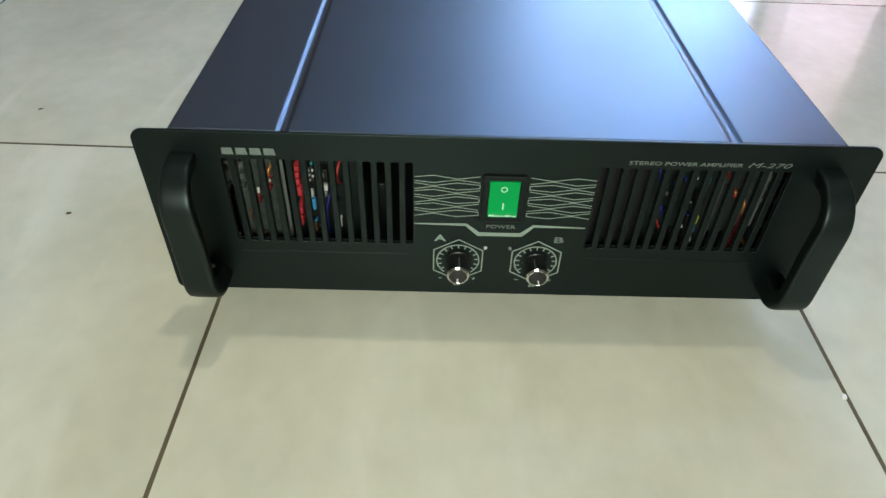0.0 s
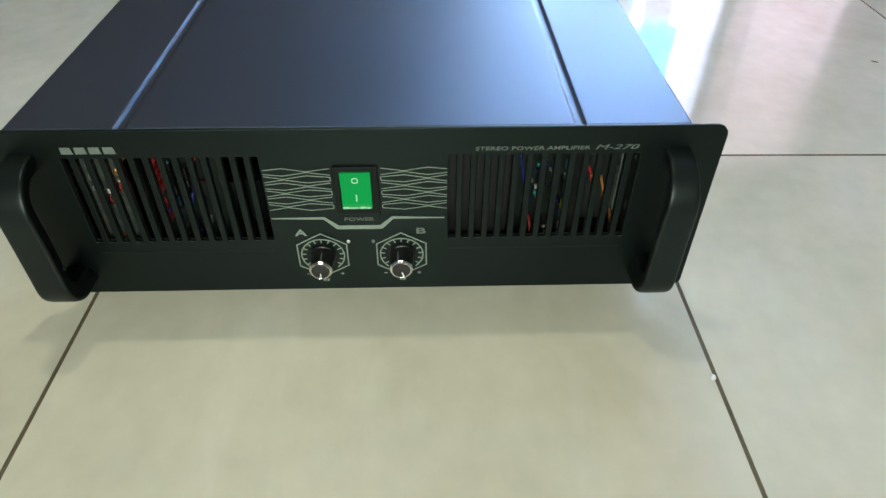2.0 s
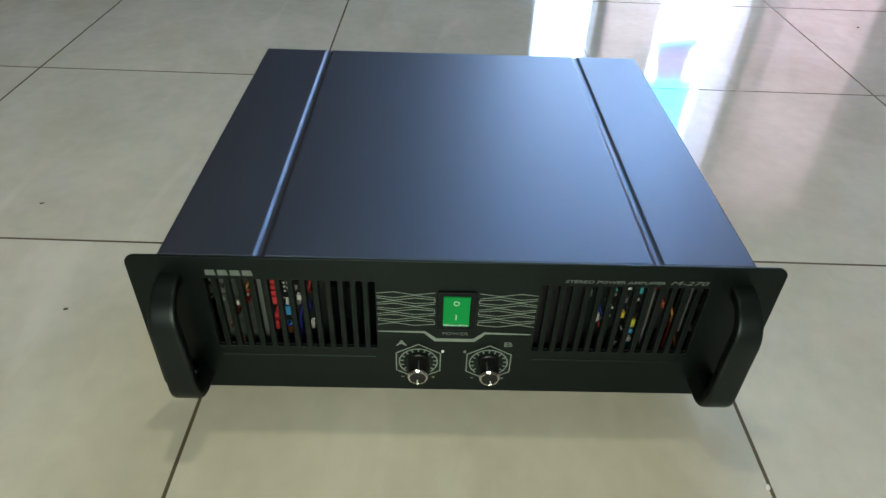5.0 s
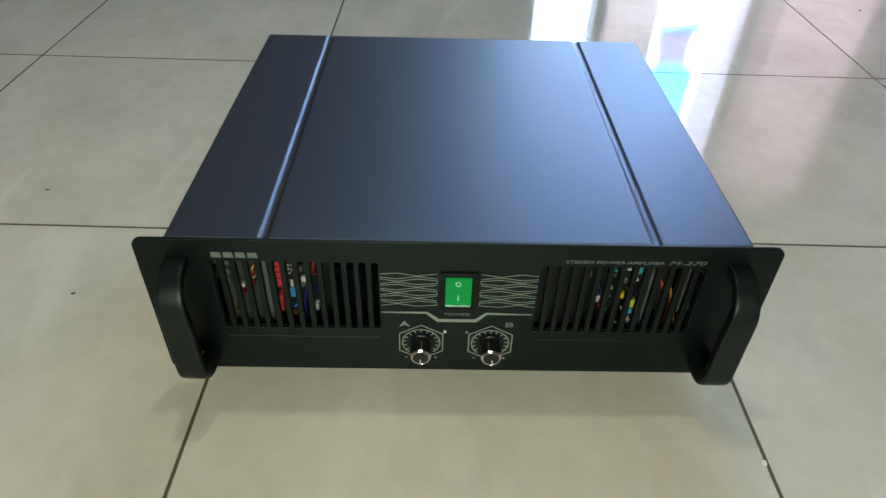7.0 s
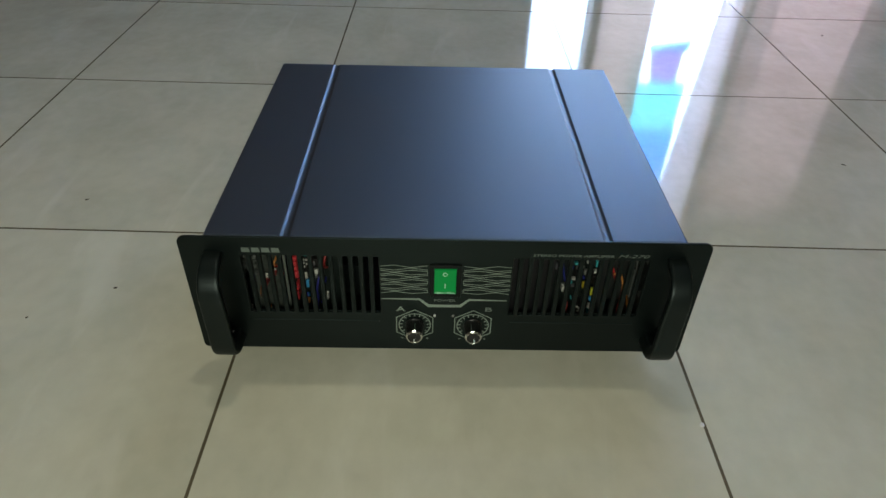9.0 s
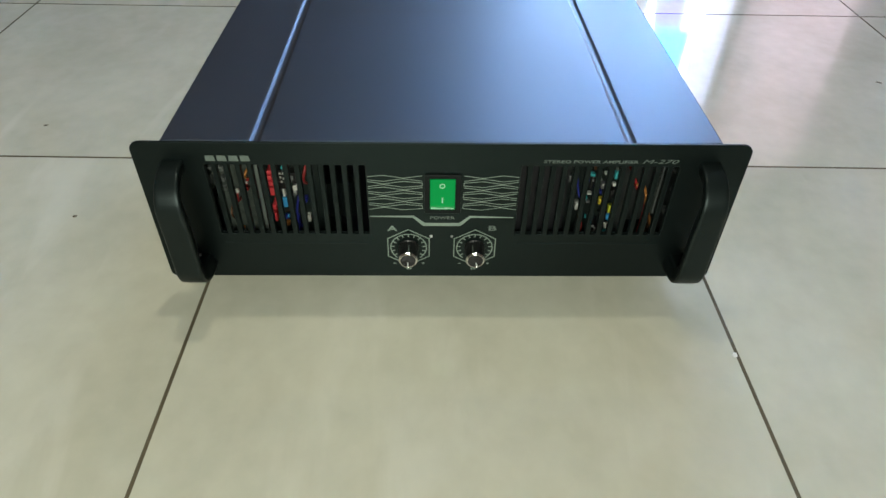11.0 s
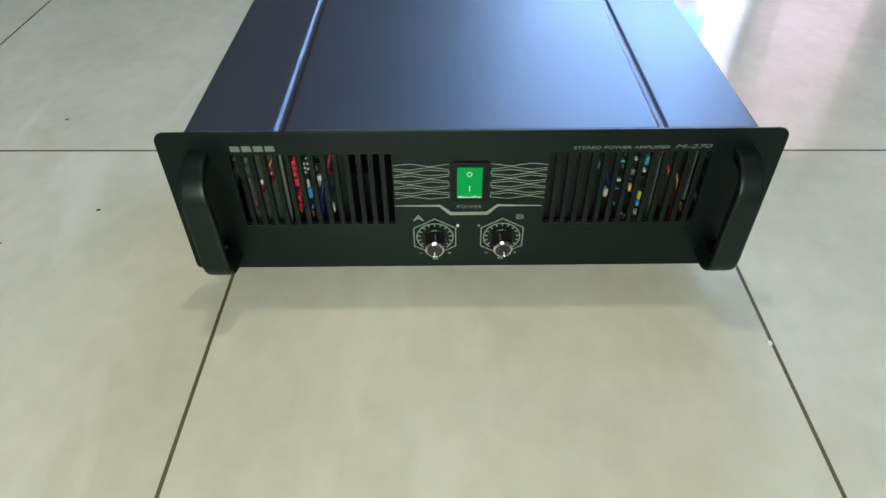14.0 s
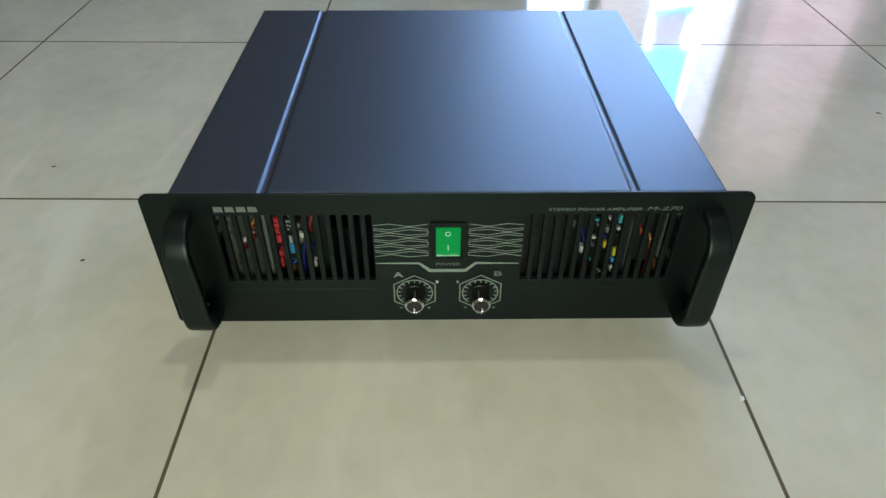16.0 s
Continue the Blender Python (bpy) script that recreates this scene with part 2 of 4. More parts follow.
def cloth(name, colour, share=0.75):
    m = bpy.data.materials.new(name)
    m.use_nodes = True
    tree = m.node_tree
    n, link = tree.nodes, tree.links.new
    b = n["Principled BSDF"]
    b.inputs["Base Color"].default_value = (*colour, 1)
    b.inputs["Roughness"].default_value = 0.9
    tr = n.new("ShaderNodeBsdfTranslucent")
    noise_ = n.new("ShaderNodeTexNoise")
    noise_.inputs["Scale"].default_value = 30
    ramp = n.new("ShaderNodeValToRGB")
    ramp.color_ramp.elements[0].color = (*(c * 0.8 for c in colour), 1)
    ramp.color_ramp.elements[1].color = (*colour, 1)
    link(noise_.outputs["Fac"], ramp.inputs[0])
    link(ramp.outputs[0], tr.inputs[0])
    link(ramp.outputs[0], b.inputs["Base Color"])
    mix = n.new("ShaderNodeMixShader")
    mix.inputs[0].default_value = share
    link(b.outputs[0], mix.inputs[1])
    link(tr.outputs[0], mix.inputs[2])
    link(mix.outputs[0], n["Material Output"].inputs[0])
    return m


PALE_CLOTH = cloth("pale_curtain", (0.74, 0.60, 0.53), 0.7)
DULL_CLOTH = cloth("dull_beige_curtain", (0.64, 0.55, 0.505), 0.6)
CYAN_CLOTH = cloth("cyan_cloth", (0.36, 0.95, 0.92), 0.95)
BLUE_CLOTH = cloth("blue_cloth", (0.06, 0.56, 0.92), 0.95)
SHEER_CLOTH = cloth("sheer_pink_curtain", (0.95, 0.82, 0.79), 0.9)
TEAL_CLOTH = cloth("teal_cloth", (0.10, 0.62, 0.62), 0.9)
LILAC_CLOTH = cloth("lilac_cloth", (0.52, 0.40, 0.74), 0.9)


# ---- mesh helpers ----
def mesh_of(name, bm, material, smooth=None):
    me = bpy.data.meshes.new(name)
    bmesh.ops.recalc_face_normals(bm, faces=bm.faces)
    bm.to_mesh(me)
    bm.free()
    me.materials.append(material)
    if smooth:
        me.shade_smooth()
        me.set_sharp_from_angle(angle=radians(smooth))
    return me


def part(name, bm, material, parent=None, label="", smooth=None, at=None):
    """One mesh object under a thing or a part (or on its own)."""
    ob = new(name, mesh_of(name, bm, material, smooth))
    if parent is not None:
        ob.parent = parent
    if at is not None:
        ob.matrix_basis = at
    if label:
        tagged(ob, label)
    return ob


def box(x0, x1, y0, y1, z0, z1, bevel=0.0, segments=2, bm=None):
    bm = bm or bmesh.new()
    made = bmesh.ops.create_cube(bm, size=1, matrix=Matrix.Translation(((x0 + x1) / 2, (y0 + y1) / 2, (z0 + z1) / 2))
                                 @ Matrix.Diagonal((x1 - x0, y1 - y0, z1 - z0, 1)))
    if bevel:
        edges = {e for v in made["verts"] for e in v.link_edges}
        bmesh.ops.bevel(bm, geom=list(edges), offset=bevel, segments=segments, profile=0.5, affect="EDGES")
    return bm


def lathe(profile, matrix=None, steps=32, bm=None):
    """A solid turned round z from (radius, z) pairs."""
    bm = bm or bmesh.new()
    rings = []
    for r, z in profile:
        ring = [bm.verts.new((r * math.cos(a), r * math.sin(a), z)) for a in (2 * math.pi * i / steps for i in range(steps))]
        rings.append(ring)
    for a, b in zip(rings, rings[1:]):
        for i in range(steps):
            bm.faces.new((a[i], a[(i + 1) % steps], b[(i + 1) % steps], b[i]))
    bm.faces.new(rings[0][::-1])
    bm.faces.new(rings[-1])
    if matrix is not None:
        bmesh.ops.transform(bm, matrix=matrix, verts=[v for ring in rings for v in ring])
    return bm


def tube(points, radius, sides=8, bm=None):
    """A round wire along points."""
    bm = bm or bmesh.new()
    points = [Vector(p) for p in points]
    rings = []
    for i, p in enumerate(points):
        way = (points[min(i + 1, len(points) - 1)] - points[max(i - 1, 0)]).normalized()
        q = way.to_track_quat("Z", "Y")
        rings.append([bm.verts.new(p + q @ Vector((radius * math.cos(a), radius * math.sin(a), 0)))
                      for a in (2 * math.pi * k / sides for k in range(sides))])
    for a, b in zip(rings, rings[1:]):
        for k in range(sides):
            bm.faces.new((a[k], a[(k + 1) % sides], b[(k + 1) % sides], b[k]))
    bm.faces.new(rings[0][::-1])
    bm.faces.new(rings[-1])
    return bm


def bent(points, steps=6):
    """Points of a smooth curve through the given ones."""
    p = [Vector(q) for q in points]
    p = [2 * p[0] - p[1], *p, 2 * p[-1] - p[-2]]
    out = []
    for i in range(1, len(p) - 2):
        for k in range(steps):
            t = k / steps
            out.append(0.5 * (2 * p[i] + (p[i + 1] - p[i - 1]) * t + (2 * p[i - 1] - 5 * p[i] + 4 * p[i + 1] - p[i + 2]) * t * t
                              + (3 * p[i] - p[i - 1] - 3 * p[i + 1] + p[i + 2]) * t ** 3))
    out.append(p[-2])
    return out


FRONT = Matrix(((1, 0, 0, 0), (0, 0, 1, 0), (0, 1, 0, 0), (0, 0, 0, 1)))   # drawing (x, z) to the front face, depth to +y


def flat_shape(loops, depth, bevel=0.0):
    """A plate from outlines in (x, z) metres, inner outlines as holes, from y = 0 to y = depth."""
    data = bpy.data.curves.new("outline", "CURVE")
    data.dimensions, data.fill_mode = "2D", "BOTH"
    data.extrude = depth / 2 - bevel
    data.bevel_depth, data.bevel_resolution, data.offset = bevel, 1, -bevel
    for loop in loops:
        s = data.splines.new("POLY")
        s.points.add(len(loop) - 1)
        for q, (x, z) in zip(s.points, loop):
            q.co = (x * 100, z * 100, 0, 1)
        s.use_cyclic_u = True
    data.extrude, data.bevel_depth, data.offset = data.extrude * 100, bevel * 100, -bevel * 100
    ob = new("outline", data)
    me = bpy.data.meshes.new_from_object(ob.evaluated_get(bpy.context.evaluated_depsgraph_get()))
    bpy.data.objects.remove(ob)
    bm = bmesh.new()
    bm.from_mesh(me)
    bpy.data.meshes.remove(me)
    bmesh.ops.remove_doubles(bm, verts=bm.verts, dist=1e-5)
    bmesh.ops.transform(bm, matrix=Matrix.Translation((0, depth / 2, 0)) @ FRONT @ Matrix.Scale(0.01, 4), verts=bm.verts)
    return bm


def letters(text, x0, x1, z0, z1, y, shear=0.0, thick=0.0002, weight=0.0):
    """Raised lettering fitted into a box on the front face."""
    data = bpy.data.curves.new("letters", "FONT")
    data.body, data.size, data.shear = text, 1.0, shear
    data.offset, data.extrude, data.resolution_u = weight, 0.001, 3
    ob = new("letters", data)
    me = bpy.data.meshes.new_from_object(ob.evaluated_get(bpy.context.evaluated_depsgraph_get()))
    bpy.data.objects.remove(ob)
    bm = bmesh.new()
    bm.from_mesh(me)
    bpy.data.meshes.remove(me)
    xs, ys = [v.co.x for v in bm.verts], [v.co.y for v in bm.verts]
    for v in bm.verts:
        u, w = (v.co.x - min(xs)) / (max(xs) - min(xs)), (v.co.y - min(ys)) / (max(ys) - min(ys))
        v.co = (x0 + u * (x1 - x0), y - (thick if v.co.z > 0 else 0.0), z0 + w * (z1 - z0))
    return bm


def ribbon(points, width, y, closed=False, thick=0.0002, bm=None):
    """A printed line of that width through (x, z) points, mitred, a little proud of the face at y."""
    bm = bm or bmesh.new()
    p = [Vector(q) for q in points]
    n = len(p)
    widths = width if isinstance(width, (list, tuple)) else [width] * n
    left, right = [], []
    for i in range(n):
        a = p[(i - 1) % n] if closed or i else None
        b = p[(i + 1) % n] if closed or i < n - 1 else None
        d1 = (p[i] - a).normalized() if a is not None else (b - p[i]).normalized()
        d2 = (b - p[i]).normalized() if b is not None else d1
        m = Vector((-(d1 + d2).y, (d1 + d2).x)).normalized()
        k = widths[i] / 2 / max(0.3, m.dot(Vector((-d1.y, d1.x))))
        left.append(p[i] + m * k), right.append(p[i] - m * k)
    top = [[bm.verts.new((q.x, y - thick, q.y)) for q in side] for side in (left, right)]
    low = [[bm.verts.new((q.x, y, q.y)) for q in side] for side in (left, right)]
    for i in range(n if closed else n - 1):
        j = (i + 1) % n
        bm.faces.new((top[0][i], top[0][j], top[1][j], top[1][i]))
        bm.faces.new((top[0][i], low[0][i], low[0][j], top[0][j]))
        bm.faces.new((top[1][i], top[1][j], low[1][j], low[1][i]))
    return bm


def rounded(x0, x1, z0, z1, radii, steps=6):
    """Outline of a rectangle with rounded corners; radii from lower left, anticlockwise."""
    out = []
    for (cx, cz, sx, sz), r, start in zip(((x0, z0, 1, 1), (x1, z0, -1, 1), (x1, z1, -1, -1), (x0, z1, 1, -1)), radii, (180, 270, 0, 90)):
        for k in range(steps + 1):
            a = radians(start + 90 * k / steps)
            out.append((cx + sx * r + r * math.cos(a), cz + sz * r + r * math.sin(a)))
    return out


# ---- room ----
def wall(name, pieces, label, material=PLASTER):
    bm = bmesh.new()
    for b in pieces:
        box(*b, bm=bm)
    return tagged(part(name, bm, material), label, "wall", kind="structure")


T = 0.14
W1, W2, W3, DOOR_TOP = (0.632, 1.045), (1.10, 2.10), (2.13, 2.88), 2.86
wall("wall_north", [(WEST - T, W1[0], NORTH, NORTH + T, 0, HIGH), (W1[1], W2[0], NORTH, NORTH + T, 0, HIGH),
                    (W2[1], W3[0], NORTH, NORTH + T, 0, HIGH), (W3[1], EAST + T, NORTH, NORTH + T, 0, HIGH),
                    (W3[0], W3[1], NORTH, NORTH + T, 2.62, HIGH), (W1[0], W1[1], NORTH, NORTH + T, DOOR_TOP, HIGH),
                    (W2[0], W2[1], NORTH, NORTH + T, DOOR_TOP, HIGH)], "brown-beige painted wall with three tall openings to daylight")
# the south opening is made up, cut to fit the rear fill
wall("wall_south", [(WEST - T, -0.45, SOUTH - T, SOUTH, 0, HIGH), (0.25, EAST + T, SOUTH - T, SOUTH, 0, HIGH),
                    (-0.45, 0.25, SOUTH - T, SOUTH, 0, 0.45), (-0.45, 0.25, SOUTH - T, SOUTH, 1.15, HIGH)], "brown-beige painted wall with an opening added for the rear fill lamp")
wall("wall_west", [(WEST - T, WEST, SOUTH, NORTH, 0, HIGH)], "brown-beige painted plain wall")
# openings made up to hold the added east lamps
E1, E2 = (1.16, 2.28), (2.66, 3.78)
wall("wall_east", [(EAST, EAST + T, SOUTH, E1[0], 0, HIGH), (EAST, EAST + T, E1[1], E2[0], 0, HIGH), (EAST, EAST + T, E2[1], NORTH, 0, HIGH),
                   (EAST, EAST + T, E1[0], E1[1], 2.50, HIGH), (EAST, EAST + T, E2[0], E2[1], 2.50, HIGH)], "brown-beige painted wall with two tall openings added for fill light")
tagged(part("ceiling", box(WEST - T, EAST + T, SOUTH - T, NORTH + T, HIGH, HIGH + 0.1), CEILING), "plain dull beige ceiling", "ceiling", kind="structure")


def frame_bars(name, x0, x1, z1, label):
    bm = bmesh.new()
    for b in ((x0, x0 + 0.035, 0, z1), (x1 - 0.035, x1, 0, z1), (x0 + 0.035, x1 - 0.035, z1 - 0.04, z1)):
        box(b[0], b[1], NORTH + 0.02, NORTH + 0.11, b[2], b[3], 0.004, bm=bm)
    return tagged(part(name, bm, WOOD), label, "door frame", kind="structure")


frame_bars("window_1", W1[0] - 0.03, W1[1] + 0.03, DOOR_TOP + 0.03, "tall narrow window frame of brown wood")
frame_bars("door_1", W2[0] - 0.03, W2[1] + 0.03, DOOR_TOP + 0.03, "open doorway with a brown wooden frame")


def curtain(name, x0, x1, z0, z1, y, fold, waves, material, label, lean=0.0, slope=0.0, side=False):
    """Hanging cloth with folds; lean moves the top of its left edge, slope drops its lower right corner."""
    bm = bmesh.new()
    nx, nz = 48, 14
    grid = []
    for k in range(nz + 1):
        h = k / nz
        row = []
        for i in range(nx + 1):
            u = i / nx
            a = x0 + lean * h
            row.append(bm.verts.new((a + (x1 - a) * u + 0.006 * math.sin(5 * h + i * 0.4) * (1 - h),
                                     y + fold * (0.7 * math.sin(2 * math.pi * waves * u + 0.6 * h) + 0.45 * math.sin(2 * math.pi * 0.37 * waves * u + 1.3 + x0)) * (1 - 0.4 * h),
                                     z0 + (z1 - z0) * h - slope * u * (1 - h) + 0.03 * slope * math.sin(9 * u))))
        grid.append(row)
    for k in range(nz):
        for i in range(nx):
            bm.faces.new((grid[k][i], grid[k][i + 1], grid[k + 1][i + 1], grid[k + 1][i]))
    ob = part(name, bm, material, smooth=60)
    ob.modifiers.new("thickness", "SOLIDIFY").thickness = 0.002
    if side:
        ob.matrix_basis = pose(0, 0, 0, 0, 0, -90)
    return tagged(ob, label, "curtain")


curtain("curtain", 1.105, 1.505, 0.02, DOOR_TOP, NORTH + 0.165, 0.022, 7, PALE_CLOTH, "pale gathered curtain hanging in the doorway", slope=-0.02)
curtain("curtain", 2.00, 2.095, 0.02, DOOR_TOP, NORTH + 0.14, 0.014, 3, SHEER_CLOTH, "thin pale pink curtain hanging at the doorway's edge", lean=-0.17)
curtain("curtain", 2.09, 2.95, 0.02, 2.66, NORTH - 0.06, 0.032, 6, DULL_CLOTH, "dull beige curtain drawn in folds over a window")
# glowing cloth over the made-up east openings, for the floor to reflect
for span in (E1, E2):
    curtain("curtain", -span[1] - 0.07, -span[0] + 0.07, 0.02, 2.58, EAST - 0.06, 0.045, 7, DULL_CLOTH, "dull beige curtain drawn in folds over an added side opening", side=True)
curtain("hanging_cloth", 1.49, 1.875, 1.895, 2.40, NORTH + 0.21, 0.012, 3, BLUE_CLOTH, "bright blue cloth hanging high in the doorway")
curtain("hanging_cloth", 1.485, 1.87, 1.50, 1.897, NORTH + 0.21, 0.012, 3, CYAN_CLOTH, "pale cyan cloth hanging in the doorway")
curtain("hanging_cloth", 1.45, 1.485, 1.25, 1.60, NORTH + 0.207, 0.006, 1, CYAN_CLOTH, "narrow pale cyan cloth hanging in the doorway", slope=0.04)
curtain("hanging_cloth", 1.555, 1.80, 1.26, 1.505, NORTH + 0.207, 0.010, 2, LILAC_CLOTH, "lilac cloth hanging below the cyan one in the doorway", lean=0.05, slope=0.05)
curtain("hanging_cloth", 1.55, 1.84, 1.215, 1.265, NORTH + 0.207, 0.006, 2, TEAL_CLOTH, "thin teal hem hanging below the lilac cloth", slope=0.04)

pendant_lamp = tagged(new("pendant_lamp"), "small white pendant lamp on a cord, switched on", "lamp")
pendant_lamp.matrix_basis = pose(LAMP[0], LAMP[1], 0)
part("ceiling_cup", lathe([(0.012, HIGH - 0.03), (0.035, HIGH - 0.015), (0.04, HIGH)], steps=28), CEILING, pendant_lamp, smooth=40)
part("cord", tube([(0, 0, HIGH - 0.029), (0, 0, LAMP[2] + 0.101)], 0.003), CEILING, pendant_lamp)
part("shade", lathe([(0.046, LAMP[2] + 0.002), (0.055, LAMP[2] + 0.012), (0.048, LAMP[2] + 0.05), (0.022, LAMP[2] + 0.085), (0.012, LAMP[2] + 0.1)], steps=32), CEILING, pendant_lamp, smooth=50)

# ---- floor ----
floor = tagged(part("floor", box(WEST, EAST, SOUTH, NORTH + 0.6, -0.030, -0.0005), GROUT), "brown grout bed under polished beige floor tiles", "floor", kind="structure")
GAP = 0.0027
X_SEAMS = [-2.516, -2.053, -1.594, -1.135, -0.6790, -0.2150, 0.2525, 0.7140, 1.177, 1.637, 2.10, 2.56, 3.02]
Y_SEAMS = [-1.380, -1.166, -0.706, -0.246, 0.2135, 0.6735, 1.122, 1.578, 2.038, 2.498, 2.958, 3.418, 3.878, 4.338]

# ---- amplifier ----
amp = tagged(new("power_amplifier"), "black rack power amplifier with green power switch on a tiled floor", "amplifier")
BASE, TOP, HALF = 0.0195, 0.1592, 0.2415
PT = 0.0026                                  # panel thickness
SLOTS = [(s * (0.0645 + 0.00927 * i)) for s in (-1, 1) for i in range(14)]
outline = [rounded(-HALF, HALF, BASE, TOP, (0.005, 0.005, 0.008, 0.008))]
outline += [rounded(x - 0.00245, x + 0.00245, 0.0688, 0.1388, (0.0006,) * 4, 2) for x in SLOTS]
panel = part("front_panel", flat_shape(outline, PT, 0.0006), PANEL, amp, "black painted metal front panel with vertical slots")

# slotted chassis front right behind the panel
holes = [rounded(-0.2140, 0.2140, BASE + 0.004, TOP - 0.006, (0.002,) * 4, 2)]
holes += [rounded(x - 0.00245, x + 0.00245, 0.0690, 0.1386, (0.0006,) * 4, 2) for x in SLOTS]
part("chassis_front", flat_shape(holes, 0.0015), PANEL, amp, "slotted black metal chassis front", at=Matrix.Translation((0, PT + 0.0002, 0)))

# pressed lines under the slots
for s in (-1, 1):
    bm = bmesh.new()
    ends = [[bm.verts.new((s * x, y, z)) for y, z in ((0.0003, 0.0599), (-0.0007, 0.0590), (-0.0006, 0.0585), (0.0003, 0.0581))] for x in (0.064, 0.186)]
    for k in range(4):
        bm.faces.new((ends[0][k], ends[0][(k + 1) % 4], ends[1][(k + 1) % 4], ends[1][k]))
    bm.faces.new(ends[0]), bm.faces.new(ends[1])
    part("rib", bm, PANEL, panel, smooth=40)

# brand mark as plain blocks
for i in range(4):
    x = -0.1850 + i * 0.0090
    bm = flat_shape([[(x, 0.1424), (x + 0.0074, 0.1424), (x + 0.0066, 0.1474), (x, 0.1474)]], 0.0002)
    part("emblem", bm, DIMPRINT, panel, at=Matrix.Translation((0, -0.0002, 0)))
part("lettering", letters("STEREO POWER AMPLIFIER", 0.0790, 0.1535, 0.1421, 0.1449, 0, 0.08, weight=0.006), DIMPRINT, panel)
part("lettering", letters("M-270", 0.1572, 0.1855, 0.1421, 0.1457, 0, 0.3, weight=-0.004), DIMPRINT, panel)
part("lettering", letters("POWER", -0.0103, 0.0103, 0.0853, 0.0884, 0, 0, weight=0.004), DIMPRINT, panel)
part("lettering", letters("A", -0.0468, -0.0382, 0.0723, 0.0781, 0, 0, weight=0.02), PRINT, panel)
part("lettering", letters("B", 0.0395, 0.0462, 0.0731, 0.0783, 0, 0, weight=0.02), DIMPRINT, panel)

# woven line ornament beside the switch
LINE_X = (0.0, 0.29, 0.65, 1.0)
NODE_FAR = (0.0016, 0.0032, 0.0003, 0.0028)
NODE_NEAR = (0.0027, 0.0003, 0.0031, 0.0015)
for s in (-1, 1):
    x_out, x_in = s * 0.0608, s * 0.0168
    for row in range(6):
        zc = 0.1268 - row * 0.00575
        spread = NODE_FAR if row % 2 == 0 else NODE_NEAR
        bm = bmesh.new()
        for up in (-1, 1):
            ribbon([(x_out + (x_in - x_out) * u, zc + up * w * 0.93) for u, w in zip(LINE_X, spread)], 0.00052, 0, bm=bm)
        if row % 2:
            ribbon([(x_in, zc + 0.0015), (x_in, zc - 0.0015)], 0.0006, 0, thick=0.00019, bm=bm)
        part("ornament_line", bm, PRINT, panel)

# stepped bar under the switch
bm = ribbon([(-0.0610, 0.0882), (-0.0245, 0.0880), (-0.0155, 0.0797), (0.0148, 0.0797), (0.0232, 0.0880), (0.0595, 0.0874)],
            [0.0008, 0.0021, 0.0032, 0.0032, 0.0021, 0.0008], 0)
part("ornament_bar", bm, PRINT, panel)

# power switch
switch = tagged(new("power_switch"), "green rocker switch in a black bezel")
switch.parent = amp
bm = flat_shape([rounded(-0.0150, 0.0148, 0.0927, 0.1314, (0.0012,) * 4, 3), rounded(-0.0108, 0.0103, 0.0974, 0.1274, (0.0006,) * 4, 2)], 0.0020, 0.0005)
part("bezel", bm, BEZEL, switch, at=Matrix.Translation((0, -0.0020, 0)))
bm = bmesh.new()
prof = [(-0.0034, 0.1268), (-0.0027, 0.1150), (-0.0025, 0.1110), (-0.0029, 0.1006), (-0.0038, 0.0991), (-0.0041, 0.0976)]
rows = [[bm.verts.new((x, y, z)) for x in (-0.0104, 0.0099)] for y, z in prof]
back = [[bm.verts.new((x, 0.010, z)) for x in (-0.0104, 0.0099)] for y, z in prof]
for a, b, c, d in zip(rows, rows[1:], back, back[1:]):
    bm.faces.new((a[0], a[1], b[1], b[0]))
    bm.faces.new((a[0], b[0], d[0], c[0]))
    bm.faces.new((a[1], c[1], d[1], b[1]))
bm.faces.new((rows[0][0], back[0][0], back[0][1], rows[0][1]))
bm.faces.new((rows[-1][0], rows[-1][1], back[-1][1], back[-1][0]))
bmesh.ops.bevel(bm, geom=[e for e in bm.edges if not e.is_boundary], offset=0.0003, segments=1, affect="EDGES")
rocker = part("rocker", bm, GREEN, switch, "green translucent rocker", smooth=40, at=Matrix.Translation((0, 0.0008, 0.0003)))
ring = [(-0.0005 + 0.0019 * math.cos(2 * math.pi * k / 24), 0.1207 + 0.0020 * math.sin(2 * math.pi * k / 24)) for k in range(24)]
bm = ribbon(ring, 0.0006, 0, closed=True)
part("off_mark", bm, MINT, rocker, "white ring mark", at=Matrix.Translation((0, -0.0031, 0)))
part("on_mark", ribbon([(-0.0003, 0.1092), (-0.0003, 0.1036)], 0.0008, 0), MINT, rocker, "white bar mark", at=Matrix.Translation((0, -0.0029, 0)))


# irregular pale flecks along the rocker's lower edge
random.seed(5)
bm, x = bmesh.new(), -0.0097
while x < 0.0086:
    w = random.uniform(0.0006, 0.0021)
    if random.random() < 0.93:
        box(x, min(x + w, 0.0092), -0.0045, -0.0036, 0.0985 + random.uniform(-0.0003, 0.0002), 0.0991 + random.uniform(-0.0002, 0.0005), 0.0001, 1, bm=bm)
    x += w + random.uniform(0.0001, 0.0005)
part("worn_edge", bm, PALE_GREEN, rocker, "pale green flecks along the lower edge")


